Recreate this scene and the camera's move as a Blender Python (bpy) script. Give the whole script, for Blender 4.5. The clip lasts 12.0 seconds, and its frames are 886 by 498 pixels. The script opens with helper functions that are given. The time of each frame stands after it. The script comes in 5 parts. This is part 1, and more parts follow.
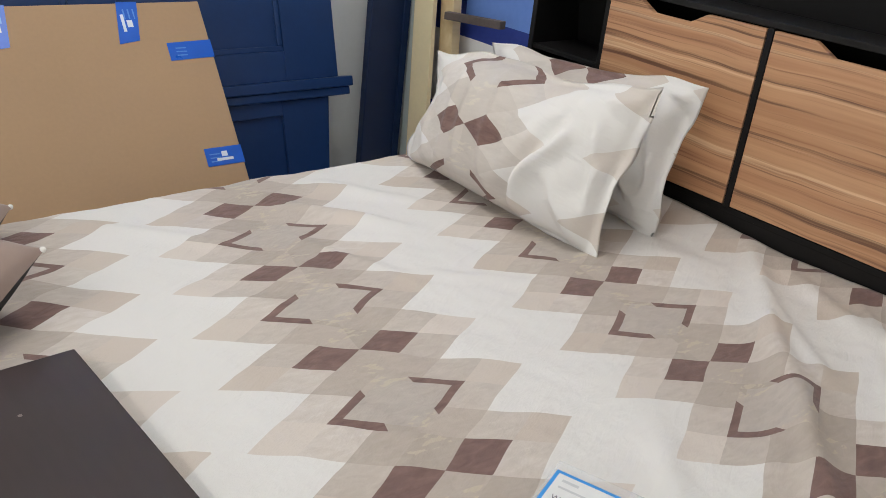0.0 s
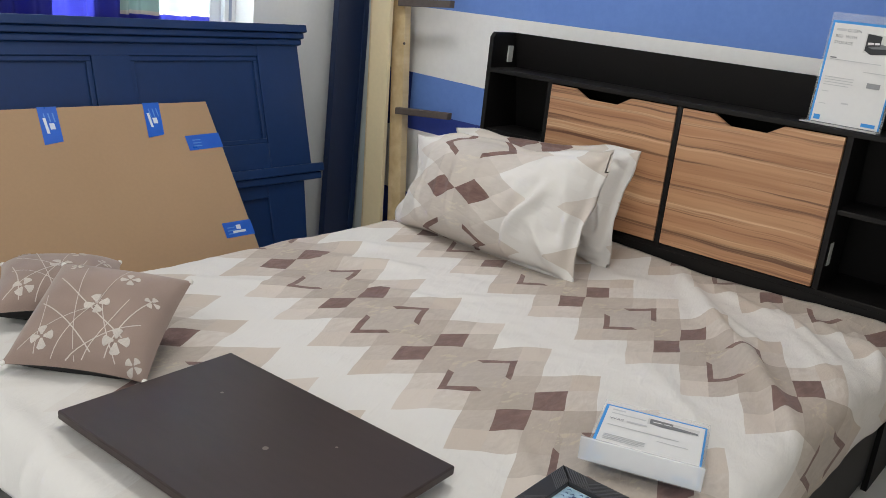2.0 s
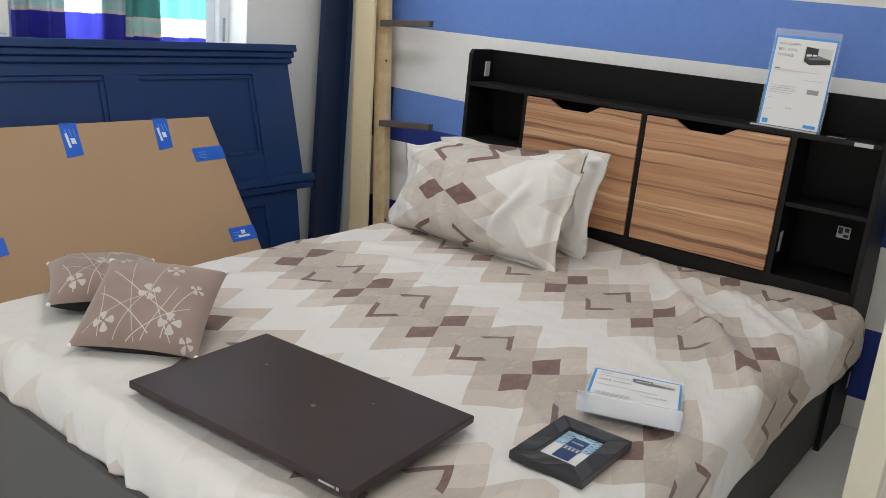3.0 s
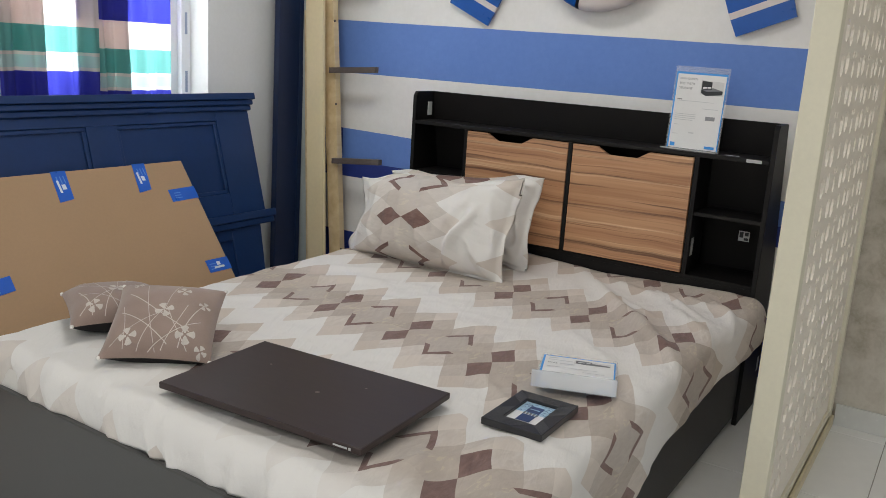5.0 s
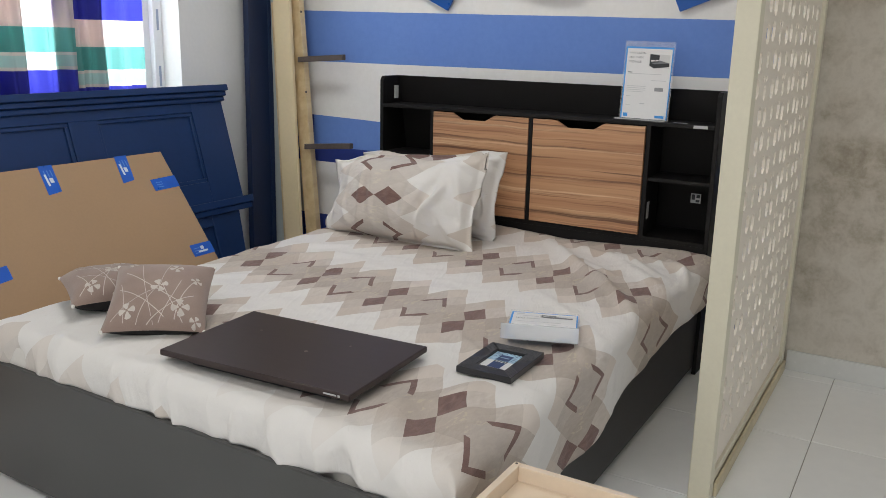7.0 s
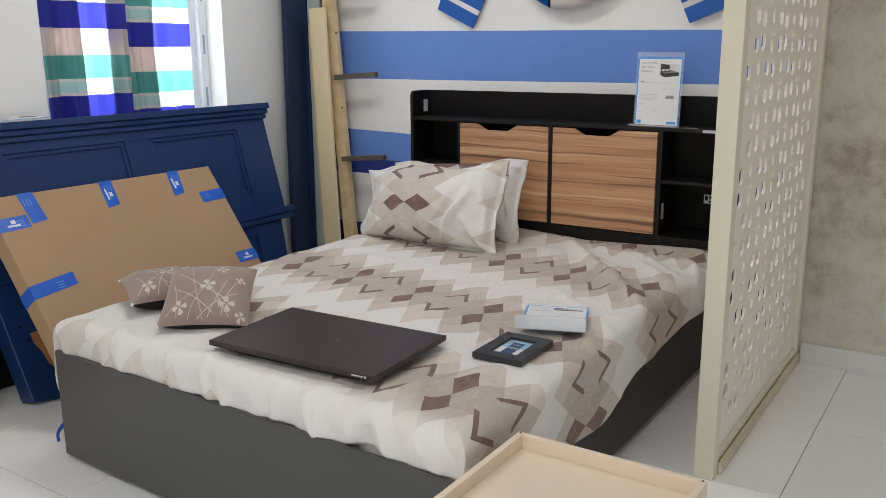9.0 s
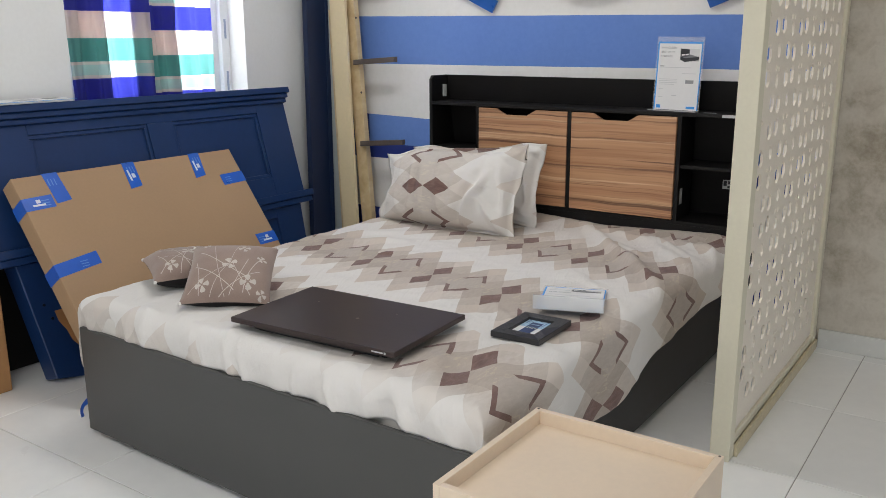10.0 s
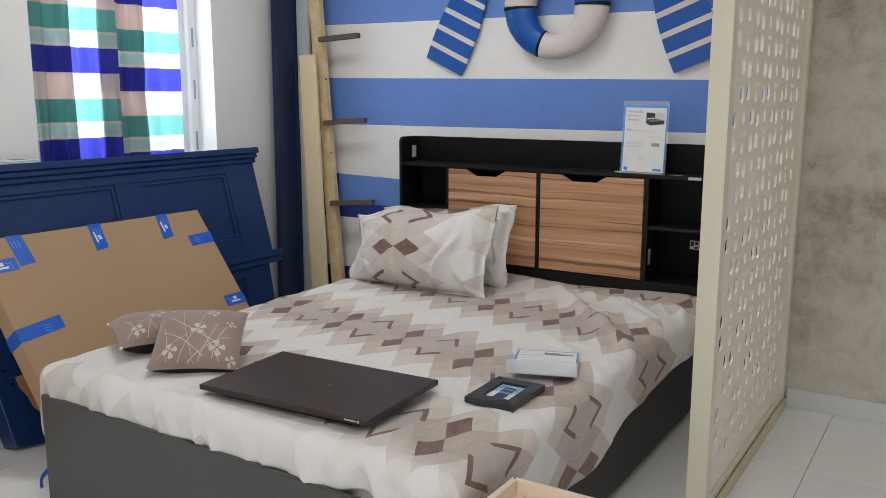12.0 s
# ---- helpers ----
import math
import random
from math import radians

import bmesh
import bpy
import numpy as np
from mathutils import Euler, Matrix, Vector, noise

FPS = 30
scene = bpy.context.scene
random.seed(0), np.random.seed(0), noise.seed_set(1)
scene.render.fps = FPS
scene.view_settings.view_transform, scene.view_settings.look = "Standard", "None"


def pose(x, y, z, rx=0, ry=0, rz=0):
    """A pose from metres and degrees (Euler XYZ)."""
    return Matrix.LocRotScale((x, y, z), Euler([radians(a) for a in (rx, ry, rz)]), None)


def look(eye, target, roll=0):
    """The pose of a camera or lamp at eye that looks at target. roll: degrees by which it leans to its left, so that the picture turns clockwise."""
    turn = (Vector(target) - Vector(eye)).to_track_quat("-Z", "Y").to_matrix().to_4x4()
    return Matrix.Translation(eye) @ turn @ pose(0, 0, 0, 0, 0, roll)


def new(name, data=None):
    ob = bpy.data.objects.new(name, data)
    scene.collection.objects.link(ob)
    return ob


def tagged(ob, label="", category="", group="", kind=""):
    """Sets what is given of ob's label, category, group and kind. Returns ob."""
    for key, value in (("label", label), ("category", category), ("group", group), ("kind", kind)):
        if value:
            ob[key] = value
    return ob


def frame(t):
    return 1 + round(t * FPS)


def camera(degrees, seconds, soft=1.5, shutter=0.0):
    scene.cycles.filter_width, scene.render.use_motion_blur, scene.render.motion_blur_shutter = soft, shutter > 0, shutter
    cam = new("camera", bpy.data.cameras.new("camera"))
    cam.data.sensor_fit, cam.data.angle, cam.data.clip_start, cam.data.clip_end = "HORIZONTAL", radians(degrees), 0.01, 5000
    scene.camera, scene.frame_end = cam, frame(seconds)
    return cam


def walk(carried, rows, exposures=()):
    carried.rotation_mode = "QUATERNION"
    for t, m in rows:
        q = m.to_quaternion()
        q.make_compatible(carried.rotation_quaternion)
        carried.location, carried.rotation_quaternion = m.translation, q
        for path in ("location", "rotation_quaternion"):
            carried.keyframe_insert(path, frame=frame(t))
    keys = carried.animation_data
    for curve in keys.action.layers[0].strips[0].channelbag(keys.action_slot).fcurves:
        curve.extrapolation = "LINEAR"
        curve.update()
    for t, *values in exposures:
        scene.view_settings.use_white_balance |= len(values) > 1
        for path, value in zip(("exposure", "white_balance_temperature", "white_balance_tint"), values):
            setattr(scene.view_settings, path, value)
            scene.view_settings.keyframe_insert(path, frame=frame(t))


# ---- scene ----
cam = camera(54.8, 12.0, soft=0.35)
PATH = [
    (0, (-1.916, -1.088, 1.333), (-0.719, 0.268, 0.48), 6.3),
    (0.5, (-2.059, -1.116, 1.33), (-0.768, 0.205, 0.564), 6.5),
    (1, (-2.225, -1.156, 1.328), (-0.86, 0.139, 0.649), 6.1),
    (1.5, (-2.402, -1.186, 1.325), (-0.976, 0.074, 0.709), 5.9),
    (2, (-2.587, -1.198, 1.32), (-1.107, 0.01, 0.726), 6.0),
    (2.5, (-2.745, -1.229, 1.325), (-1.224, -0.068, 0.743), 5.8),
    (3, (-2.874, -1.286, 1.326), (-1.326, -0.144, 0.777), 5.4),
    (5, (-3.248, -1.439, 1.359), (-1.596, -0.409, 0.903), 3.6),
    (5.5, (-3.327, -1.478, 1.35), (-1.656, -0.472, 0.905), 2.9),
    (6, (-3.379, -1.504, 1.343), (-1.703, -0.516, 0.879), 2.3),
    (6.5, (-3.398, -1.526, 1.346), (-1.72, -0.548, 0.87), 1.8),
    (7, (-3.425, -1.558, 1.35), (-1.746, -0.584, 0.868), 1.3),
    (9, (-3.594, -1.76, 1.372), (-1.967, -0.691, 0.915), -0.4),
    (9.5, (-3.616, -1.765, 1.364), (-2.019, -0.656, 0.899), -0.6),
    (10, (-3.625, -1.767, 1.345), (-2.022, -0.67, 0.867), -0.2),
    (10.5, (-3.621, -1.77, 1.342), (-1.992, -0.709, 0.875), 0.3),
    (11, (-3.615, -1.772, 1.36), (-1.94, -0.768, 0.927), 0.6),
    (11.5, (-3.614, -1.762, 1.373), (-1.924, -0.765, 0.985), 0.4),
    (12, (-3.625, -1.743, 1.375), (-1.957, -0.698, 1.02), 0.1),
]
walk(cam, [(t, look(eye, target, roll)) for t, eye, target, roll in PATH],
     exposures=((0, -0.34, 6500, 8.5), (0.5, -0.36, 6500, 8.5), (1.5, -0.49, 6550, 8.5), (3, -0.56, 6550, 8.5), (5, -0.73, 6600, 8.5), (7, -0.68, 6550, 9.5), (9.5, -0.65, 6500, 10), (10.5, -0.65, 6500, 10), (12, -0.76, 6500, 10)))

# ---- world and daylight ----
world = bpy.data.worlds.new("sky")
scene.world = world
world.use_nodes = True
wn = world.node_tree.nodes
sky = wn.new("ShaderNodeTexSky")
sky.sky_type = "NISHITA"
sky.sun_disc = False
sky.sun_elevation, sky.sun_rotation = radians(48), radians(20)
world.node_tree.links.new(sky.outputs["Color"], wn["Background"].inputs["Color"])
wn["Background"].inputs["Strength"].default_value = 0.12

sun = new("sun", bpy.data.lights.new("sun", "SUN"))
sun.data.energy, sun.data.angle, sun.data.color = 4.0, radians(0.6), (1.0, 0.95, 0.88)
sun.matrix_world = look((0.2, 4.5, 7.5), (-0.6, 1.9, 1.2))


def area_lamp(name, eye, target, width, height, watts, colour):
    """An area lamp: daylight at the window, or light added from out of view."""
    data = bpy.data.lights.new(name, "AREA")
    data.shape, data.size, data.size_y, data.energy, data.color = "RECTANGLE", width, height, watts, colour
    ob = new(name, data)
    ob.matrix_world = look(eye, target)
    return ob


area_lamp("window_daylight", (-0.89, 2.05, 1.65), (-0.89, 0.0, 1.35), 1.0, 1.1, 55, (0.95, 0.98, 1.0))
# added fill from west and south, where no opening is known
area_lamp("west_fill_light", (-6.35, -1.2, 1.45), (0.0, -0.9, 1.0), 4.2, 2.3, 60, (1.0, 0.97, 0.95))
area_lamp("south_fill_light", (-2.6, -5.35, 1.5), (-1.6, 0.0, 0.9), 4.0, 2.2, 35, (1.0, 0.97, 0.95))
# unseen overhead lamps, added to brighten the bed and floor from above
area_lamp("assumed_overhead_light", (-1.10, 0.40, 2.755), (-1.10, 0.40, 0.0), 0.35, 1.2, 28, (1.0, 0.985, 0.96))
area_lamp("assumed_overhead_light", (-3.8, -1.05, 2.755), (-3.8, -1.05, 0.0), 0.35, 1.2, 46, (1.0, 0.985, 0.96))


# ---- small helpers ----
def linear(c):
    return tuple(((v / 255 + 0.055) / 1.055) ** 2.4 if v > 10 else v / 255 / 12.92 for v in c)


class Val:
    """A number in a node tree, with arithmetic."""

    def __init__(self, tree, socket):
        self.t, self.s = tree, socket

    def op(self, kind, other=None, third=None):
        n = self.t.nodes.new("ShaderNodeMath")
        n.operation = kind
        for i, v in enumerate((self, other, third)):
            if v is None:
                continue
            if isinstance(v, Val):
                self.t.links.new(v.s, n.inputs[i])
            else:
                n.inputs[i].default_value = v
        return Val(self.t, n.outputs[0])

    def __add__(self, o): return self.op("ADD", o)
    def __sub__(self, o): return self.op("SUBTRACT", o)
    def __mul__(self, o): return self.op("MULTIPLY", o)
    def __truediv__(self, o): return self.op("DIVIDE", o)
    def gt(self, o): return self.op("GREATER_THAN", o)
    def lt(self, o): return self.op("LESS_THAN", o)
    def floor(self): return self.op("FLOOR")
    def abs(self): return self.op("ABSOLUTE")
    def mod(self, o): return self.op("FLOORED_MODULO", o)
    def between(self, a, b): return self.gt(a) * self.lt(b)


class Shade:
    """One node material under construction."""

    def __init__(self, name, rough=0.6, metal=0.0):
        self.m = bpy.data.materials.new(name)
        self.m.use_nodes = True
        self.t = self.m.node_tree
        self.b = self.t.nodes["Principled BSDF"]
        self.b.inputs["Roughness"].default_value = rough
        self.b.inputs["Metallic"].default_value = metal
        self.coord = self.t.nodes.new("ShaderNodeTexCoord")

    def axes(self, kind="Object", rx=0.0):
        n = self.t.nodes.new("ShaderNodeSeparateXYZ")
        self.t.links.new(self.coord.outputs[kind], n.inputs[0])
        return [Val(self.t, o) for o in n.outputs]

    def vec(self, x, y, z):
        n = self.t.nodes.new("ShaderNodeCombineXYZ")
        for i, v in enumerate((x, y, z)):
            if isinstance(v, Val):
                self.t.links.new(v.s, n.inputs[i])
            else:
                n.inputs[i].default_value = v
        return n.outputs[0]

    def noise(self, scale, detail=4.0, vector=None, rough=0.55, distort=0.0, kind="Object"):
        n = self.t.nodes.new("ShaderNodeTexNoise")
        n.inputs["Scale"].default_value = scale
        n.inputs["Detail"].default_value = detail
        n.inputs["Roughness"].default_value = rough
        n.inputs["Distortion"].default_value = distort
        self.t.links.new(vector or self.coord.outputs[kind], n.inputs["Vector"])
        return Val(self.t, n.outputs["Fac"])

    def ramp(self, fac, stops):
        n = self.t.nodes.new("ShaderNodeValToRGB")
        while len(n.color_ramp.elements) < len(stops):
            n.color_ramp.elements.new(0.5)
        for e, (p, c) in zip(n.color_ramp.elements, stops):
            e.position, e.color = p, (*c, 1)
        self.t.links.new(fac.s, n.inputs[0])
        return n.outputs[0]

    def mix(self, fac, a, b, blend="MIX"):
        n = self.t.nodes.new("ShaderNodeMix")
        n.data_type, n.blend_type = "RGBA", blend
        for key, v in (("Factor", fac), ("A", a), ("B", b)):
            i = {"Factor": 0, "A": 6, "B": 7}[key]
            if isinstance(v, Val):
                self.t.links.new(v.s, n.inputs[i])
            elif isinstance(v, tuple):
                n.inputs[i].default_value = (*v, 1)
            elif isinstance(v, (int, float)):
                n.inputs[i].default_value = v
            else:
                self.t.links.new(v, n.inputs[i])
        return n.outputs[2]

    def colour(self, c):
        if isinstance(c, tuple):
            self.b.inputs["Base Color"].default_value = (*c, 1)
        else:
            self.t.links.new(c, self.b.inputs["Base Color"])
        return self

    def rough(self, v):
        self.t.links.new(v.s, self.b.inputs["Roughness"])
        return self

    def bump(self, v, strength=0.2, distance=0.01):
        n = self.t.nodes.new("ShaderNodeBump")
        n.inputs["Strength"].default_value, n.inputs["Distance"].default_value = strength, distance
        self.t.links.new(v.s, n.inputs["Height"])
        self.t.links.new(n.outputs[0], self.b.inputs["Normal"])
        return self


def plain(name, srgb, rough=0.6, vary=0.10, fine=60.0, coarse=4.0, bump=0.08, metal=0.0, kind="Object"):
    """Paint, plastic or board: one colour with fine grain and broad unevenness."""
    s = Shade(name, rough, metal)
    c = linear(srgb)
    a, b = s.noise(coarse, 3, kind=kind), s.noise(fine, 5, kind=kind)
    dark, light = tuple(v * (1 - vary) for v in c), tuple(min(1, v * (1 + vary)) for v in c)
    s.colour(s.ramp(a * 0.6 + b * 0.4, [(0.3, dark), (0.7, light)]))
    s.rough(b * 0.14 + (rough - 0.07 + 0.0))
    if bump:
        s.bump(b, bump, 0.002)
    return s.m


# ---- materials ----
WHITE_CLOTH = (0.735, 0.712, 0.685)


def cloth_pattern(name, column_gap, wide, pale=0.03, period=0.338):
    """Printed cotton: columns of stepped diamonds; u runs along a column and v across it, from the mesh's UV in metres."""
    s = Shade(name, 0.85)
    u, v, _ = s.axes("UV")
    wob = s.noise(5.0, 2, kind="UV")
    v0 = v
    if column_gap < 0.618:
        # the last column at the foot was pulled askew when the sheet was laid
        foot = v.lt(-0.308)
        v = v - foot * ((u / period).op("MAXIMUM", 0.0) * 0.02 + 0.041)
        u = u + foot * (0.08 * period)
    if column_gap:
        v = (v + column_gap / 2).mod(column_gap) - column_gap / 2
    u, v = u / period, v / wide
    p, q = u / 0.25 + v / 0.4, u / 0.25 - v / 0.4
    i, j = p.floor(), q.floor()
    across = i - j
    along = (i + j + 1.0) * 0.125
    a = across.abs()
    inner, mid, outer = a.lt(1.5), a.between(1.5, 2.5), a.between(2.5, 3.5)
    outer = outer * along.mod(0.5).op("COMPARE", 0.0, 0.05)
    at_pair = (along.mod(1.0) - 0.5).abs().gt(0.45)
    dark = a.between(0.5, 1.5) * at_pair
    w = (u.mod(1.0) - 0.5).abs() / 0.25 + v.abs() / 0.4
    bracket = w.between(0.80, 1.02) * v.abs().gt(0.14)
    inside = w.lt(0.82)
    cell = s.t.nodes.new("ShaderNodeTexWhiteNoise")
    s.t.links.new(s.vec(i, j, (v0 / 0.6).floor() if column_gap else 0.0), cell.inputs["Vector"])
    rnd = Val(s.t, cell.outputs["Value"])
    lines = s.noise(1.0, 4, s.vec(u * 5 + v * 9, v * 3 - u * 26, 0.0), distort=0.6)
    brush = lines.op("MULTIPLY_ADD", 0.6, rnd * 0.4)
    taupe = s.ramp(brush, [(0.25, linear((166, 153, 141))), (0.75, linear((186, 173, 161)))])
    sand = s.ramp(brush, [(0.25, linear((181, 169, 158))), (0.6, linear((199, 188, 178))), (0.8, linear((210, 201, 193)))])
    tan = s.ramp(rnd, [(0.2, linear((194, 180, 167))), (0.8, linear((210, 199, 189)))])
    brown = s.ramp(lines, [(0.3, linear((98, 68, 62))), (0.7, linear((124, 92, 85)))])
    gold = linear((196, 184, 158))
    c = s.mix(outer, WHITE_CLOTH, tan)
    c = s.mix(mid, c, sand)
    c = s.mix(inner, c, taupe)
    c = s.mix(inside, c, s.ramp(lines, [(0.3, linear((172, 161, 151))), (0.7, linear((184, 173, 163)))]))
    streak = lines.gt(0.55) * a.lt(0.5) * (u.mod(0.5) - 0.25).abs().lt(0.12) * v.abs().lt(0.13)
    c = s.mix(streak * 0.55, c, gold)
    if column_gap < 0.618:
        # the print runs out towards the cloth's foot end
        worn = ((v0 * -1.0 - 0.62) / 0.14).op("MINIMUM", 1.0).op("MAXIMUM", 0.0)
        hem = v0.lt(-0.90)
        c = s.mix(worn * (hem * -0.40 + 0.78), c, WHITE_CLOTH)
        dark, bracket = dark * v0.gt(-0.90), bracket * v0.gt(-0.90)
    c = s.mix(pale, c, WHITE_CLOTH)
    c = s.mix(dark, c, brown)
    c = s.mix(bracket, c, brown)
    weave = s.noise(900, 2, kind="UV")
    c = s.mix(weave * 0.12, c, (0.55, 0.53, 0.5))
    s.colour(c)
    s.b.inputs["Sheen Weight"].default_value = 0.15
    fold = s.noise(14, 5, kind="UV")
    pull = s.noise(1.0, 4, s.vec(u * 9 + v * 4, v * 2.2 - u * 1.5, 2.0), distort=0.8)
    s.bump(fold * 0.7 + pull * 0.6 + weave * 0.05, 0.7, 0.008)
    return s.m


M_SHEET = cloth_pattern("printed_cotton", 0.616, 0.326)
M_PILLOW = cloth_pattern("printed_pillow_cotton", 0.62, 0.34, 0.30)


def zebra_wood():
    s = Shade("zebra_wood_laminate", 0.4)
    x, y, z = s.axes()
    sway = s.noise(1.0, 2, s.vec(y * 2.6, z * 2.0, 0.0)) * 0.030 + s.noise(1.0, 1, s.vec(y * 7.0, z * 5.0, 3.0)) * 0.006
    zz = z + sway
    broad = s.noise(1.0, 3, s.vec(y * 0.5, zz * 17, x))
    grain = s.noise(1.0, 3, s.vec(y * 1.6, zz * 210, 5.0))
    c = s.ramp(broad, [(0.30, linear((134, 90, 64))), (0.41, linear((178, 131, 96))), (0.53, linear((202, 157, 119))), (0.60, linear((190, 142, 106))), (0.72, linear((150, 104, 76)))])
    c = s.mix(grain * 0.28, c, linear((140, 96, 68)))
    streak = s.noise(1.0, 5, s.vec(y * 0.45, zz * 34, 2.0), rough=0.62)
    pale = s.noise(1.0, 4, s.vec(y * 0.40, zz * 30, 9.0), rough=0.6)
    black, white = (0.0, 0.0, 0.0), (1.0, 1.0, 1.0)
    c = s.mix(Val(s.t, s.ramp(pale, [(0.56, black), (0.64, white)])) * 0.55, c, linear((238, 206, 168)))
    c = s.mix(Val(s.t, s.ramp(streak, [(0.53, black), (0.61, white)])) * 0.80, c, linear((84, 52, 40)))
    c = s.mix(Val(s.t, s.ramp(streak, [(0.38, white), (0.44, black)])) * 0.5, c, linear((112, 72, 54)))
    s.colour(c)
    s.bump(grain, 0.05, 0.002)
    return s.m


M_ZEBRA = zebra_wood()
M_BLACK = plain("black_laminate", (15, 13, 13), 0.55, 0.15, 120, 6, 0.05)
M_BLACK.node_tree.nodes["Principled BSDF"].inputs["Specular IOR Level"].default_value = 0.3
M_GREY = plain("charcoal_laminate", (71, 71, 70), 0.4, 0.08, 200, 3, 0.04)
def table_laminate():
    s = Shade("dark_brown_laminate", 0.3)
    x, y, z = s.axes()
    smear, grain = s.noise(3.0, 1), s.noise(1.0, 3, s.vec(x * 60, y * 9, z * 60))
    c = s.ramp(smear * 0.5 + grain * 0.5, [(0.25, linear((52, 42, 41))), (0.75, linear((61, 50, 49)))])
    s.colour(c)
    s.rough(smear * 0.08 + 0.33)
    s.b.inputs["Specular IOR Level"].default_value = 0.35
    s.bump(grain, 0.03, 0.001)
    return s.m


M_TABLE = table_laminate()
# the footboard's charcoal again, with the bed sides' shade put into its colour
M_GREYSHADE = plain("shaded_charcoal_laminate", (36, 35, 36), 0.5, 0.1, 200, 3, 0.04)
M_NAVY = plain("navy_painted_wood", (20, 50, 96), 0.38, 0.14, 40, 3, 0.12)
M_BOX = plain("cardboard", (168, 138, 107), 0.8, 0.07, 90, 2, 0.06)
M_CARTON = plain("old_cardboard", (172, 128, 84), 0.8, 0.10, 60, 3, 0.1)
M_TAPE = plain("blue_tape", (26, 92, 196), 0.3, 0.10, 30, 8, 0.05)
M_TAPEPALE = plain("tape_pale_print", (92, 142, 214), 0.35, 0.1)
M_PRINT = plain("white_print", (216, 222, 232), 0.4, 0.05)
M_CREAM = plain("cream_paint", (222, 216, 194), 0.5, 0.05, 80, 3, 0.08)
M_LATTICE = plain("off_white_board", (238, 229, 215), 0.6, 0.05, 90, 3, 0.06)
M_BIRCH = plain("pale_cream_board", (226, 207, 184), 0.42, 0.05, 70, 2, 0.05)
M_PINE = None
M_TIMBER = plain("cream_planed_timber", (236, 218, 178), 0.5, 0.06, 50, 2, 0.05)
M_RUNG = plain("dark_rough_wood", (92, 82, 78), 0.7, 0.25, 70, 8, 0.3)
M_PALE = plain("pale_grey_board", (178, 186, 186), 0.5, 0.08)
M_FRAME = plain("black_plastic", (41, 41, 44), 0.35, 0.15, 160, 8, 0.05)
M_RIB = plain("grey_ribbed_plastic", (86, 86, 88), 0.35, 0.1)
M_SCUFF = plain("pale_scuff", (128, 118, 112), 0.6, 0.2)
M_PAPER = plain("white_paper", (226, 226, 226), 0.6, 0.03)
M_INK = plain("grey_ink", (120, 122, 126), 0.7, 0.05)
M_FILMINK = plain("faded_blue_ink", (150, 162, 186), 0.6, 0.05)
M_FAINTINK = plain("pale_grey_ink", (200, 201, 203), 0.7, 0.05)
M_MIDINK = plain("mid_grey_ink", (150, 151, 154), 0.7, 0.1, 300, 80)
M_DARKINK = plain("dark_ink", (52, 54, 58), 0.7, 0.1)
M_PICTURE = plain("picture_ground", (206, 206, 206), 0.6, 0.1)
M_SIGNBLUE = plain("sign_blue", (60, 150, 225), 0.5, 0.05)
M_CARDBLUE = plain("card_navy", (44, 66, 112), 0.5, 0.15, 60, 20)
M_CARDPALE = plain("card_pale_blue", (156, 186, 206), 0.5, 0.3, 60, 30)
M_UPVC = plain("white_window_profile", (226, 228, 232), 0.35, 0.03)
M_STICKER = plain("silver_sticker", (190, 192, 192), 0.4, 0.1)
M_PETAL = plain("pale_beadwork", (200, 191, 183), 0.5, 0.15, 400, 30, 0.3)
M_BEAD = plain("pearl_bead", (232, 228, 222), 0.25, 0.04)
M_BLACKCLOTH = plain("black_cloth", (22, 20, 22), 0.9, 0.2, 300, 10, 0.2)
M_THREAD = plain("white_thread", (202, 192, 184), 0.7, 0.1)
M_OARBLUE = plain("oar_blue_paint", (2, 82, 168), 0.3, 0.10, 40, 4)
M_OARWHITE = plain("oar_white_paint", (212, 202, 200), 0.3, 0.06, 40, 4)
M_CEIL = plain("ceiling_white", (222, 222, 220), 0.8, 0.03)
M_WALLWHITE = plain("painted_plaster", (232, 233, 232), 0.75, 0.04, 50, 1.5, 0.1)
M_PLINTH = plain("stained_cream_timber", (206, 194, 164), 0.6, 0.15, 40, 4, 0.1)
M_SKIRT = plain("white_skirting_tile", (214, 214, 210), 0.25, 0.05, 30, 3)
M_MATTRESS = plain("white_ticking", (214, 210, 204), 0.9, 0.05)


def pine():
    s = Shade("pine_timber", 0.55)
    x, y, z = s.axes()
    g = s.noise(1.0, 4, s.vec(x * 16, y * 16, z * 1.2), distort=0.3)
    s.colour(s.ramp(g, [(0.3, linear((206, 180, 136))), (0.55, linear((220, 197, 155))), (0.75, linear((230, 210, 170)))]))
    s.bump(g, 0.1, 0.002)
    return s.m


M_PINE = pine()


def cushion_cloth():
    s = Shade("taupe_cushion_cloth", 0.75)
    a, b = s.noise(9, 4), s.noise(700, 2)
    s.colour(s.ramp(a * 0.6 + b * 0.4, [(0.3, linear((134, 113, 104))), (0.7, linear((158, 137, 126)))]))
    s.b.inputs["Sheen Weight"].default_value = 0.3
    s.bump(a * 0.7 + b * 0.1, 0.3, 0.004)
    return s.m


M_CUSHION = cushion_cloth()


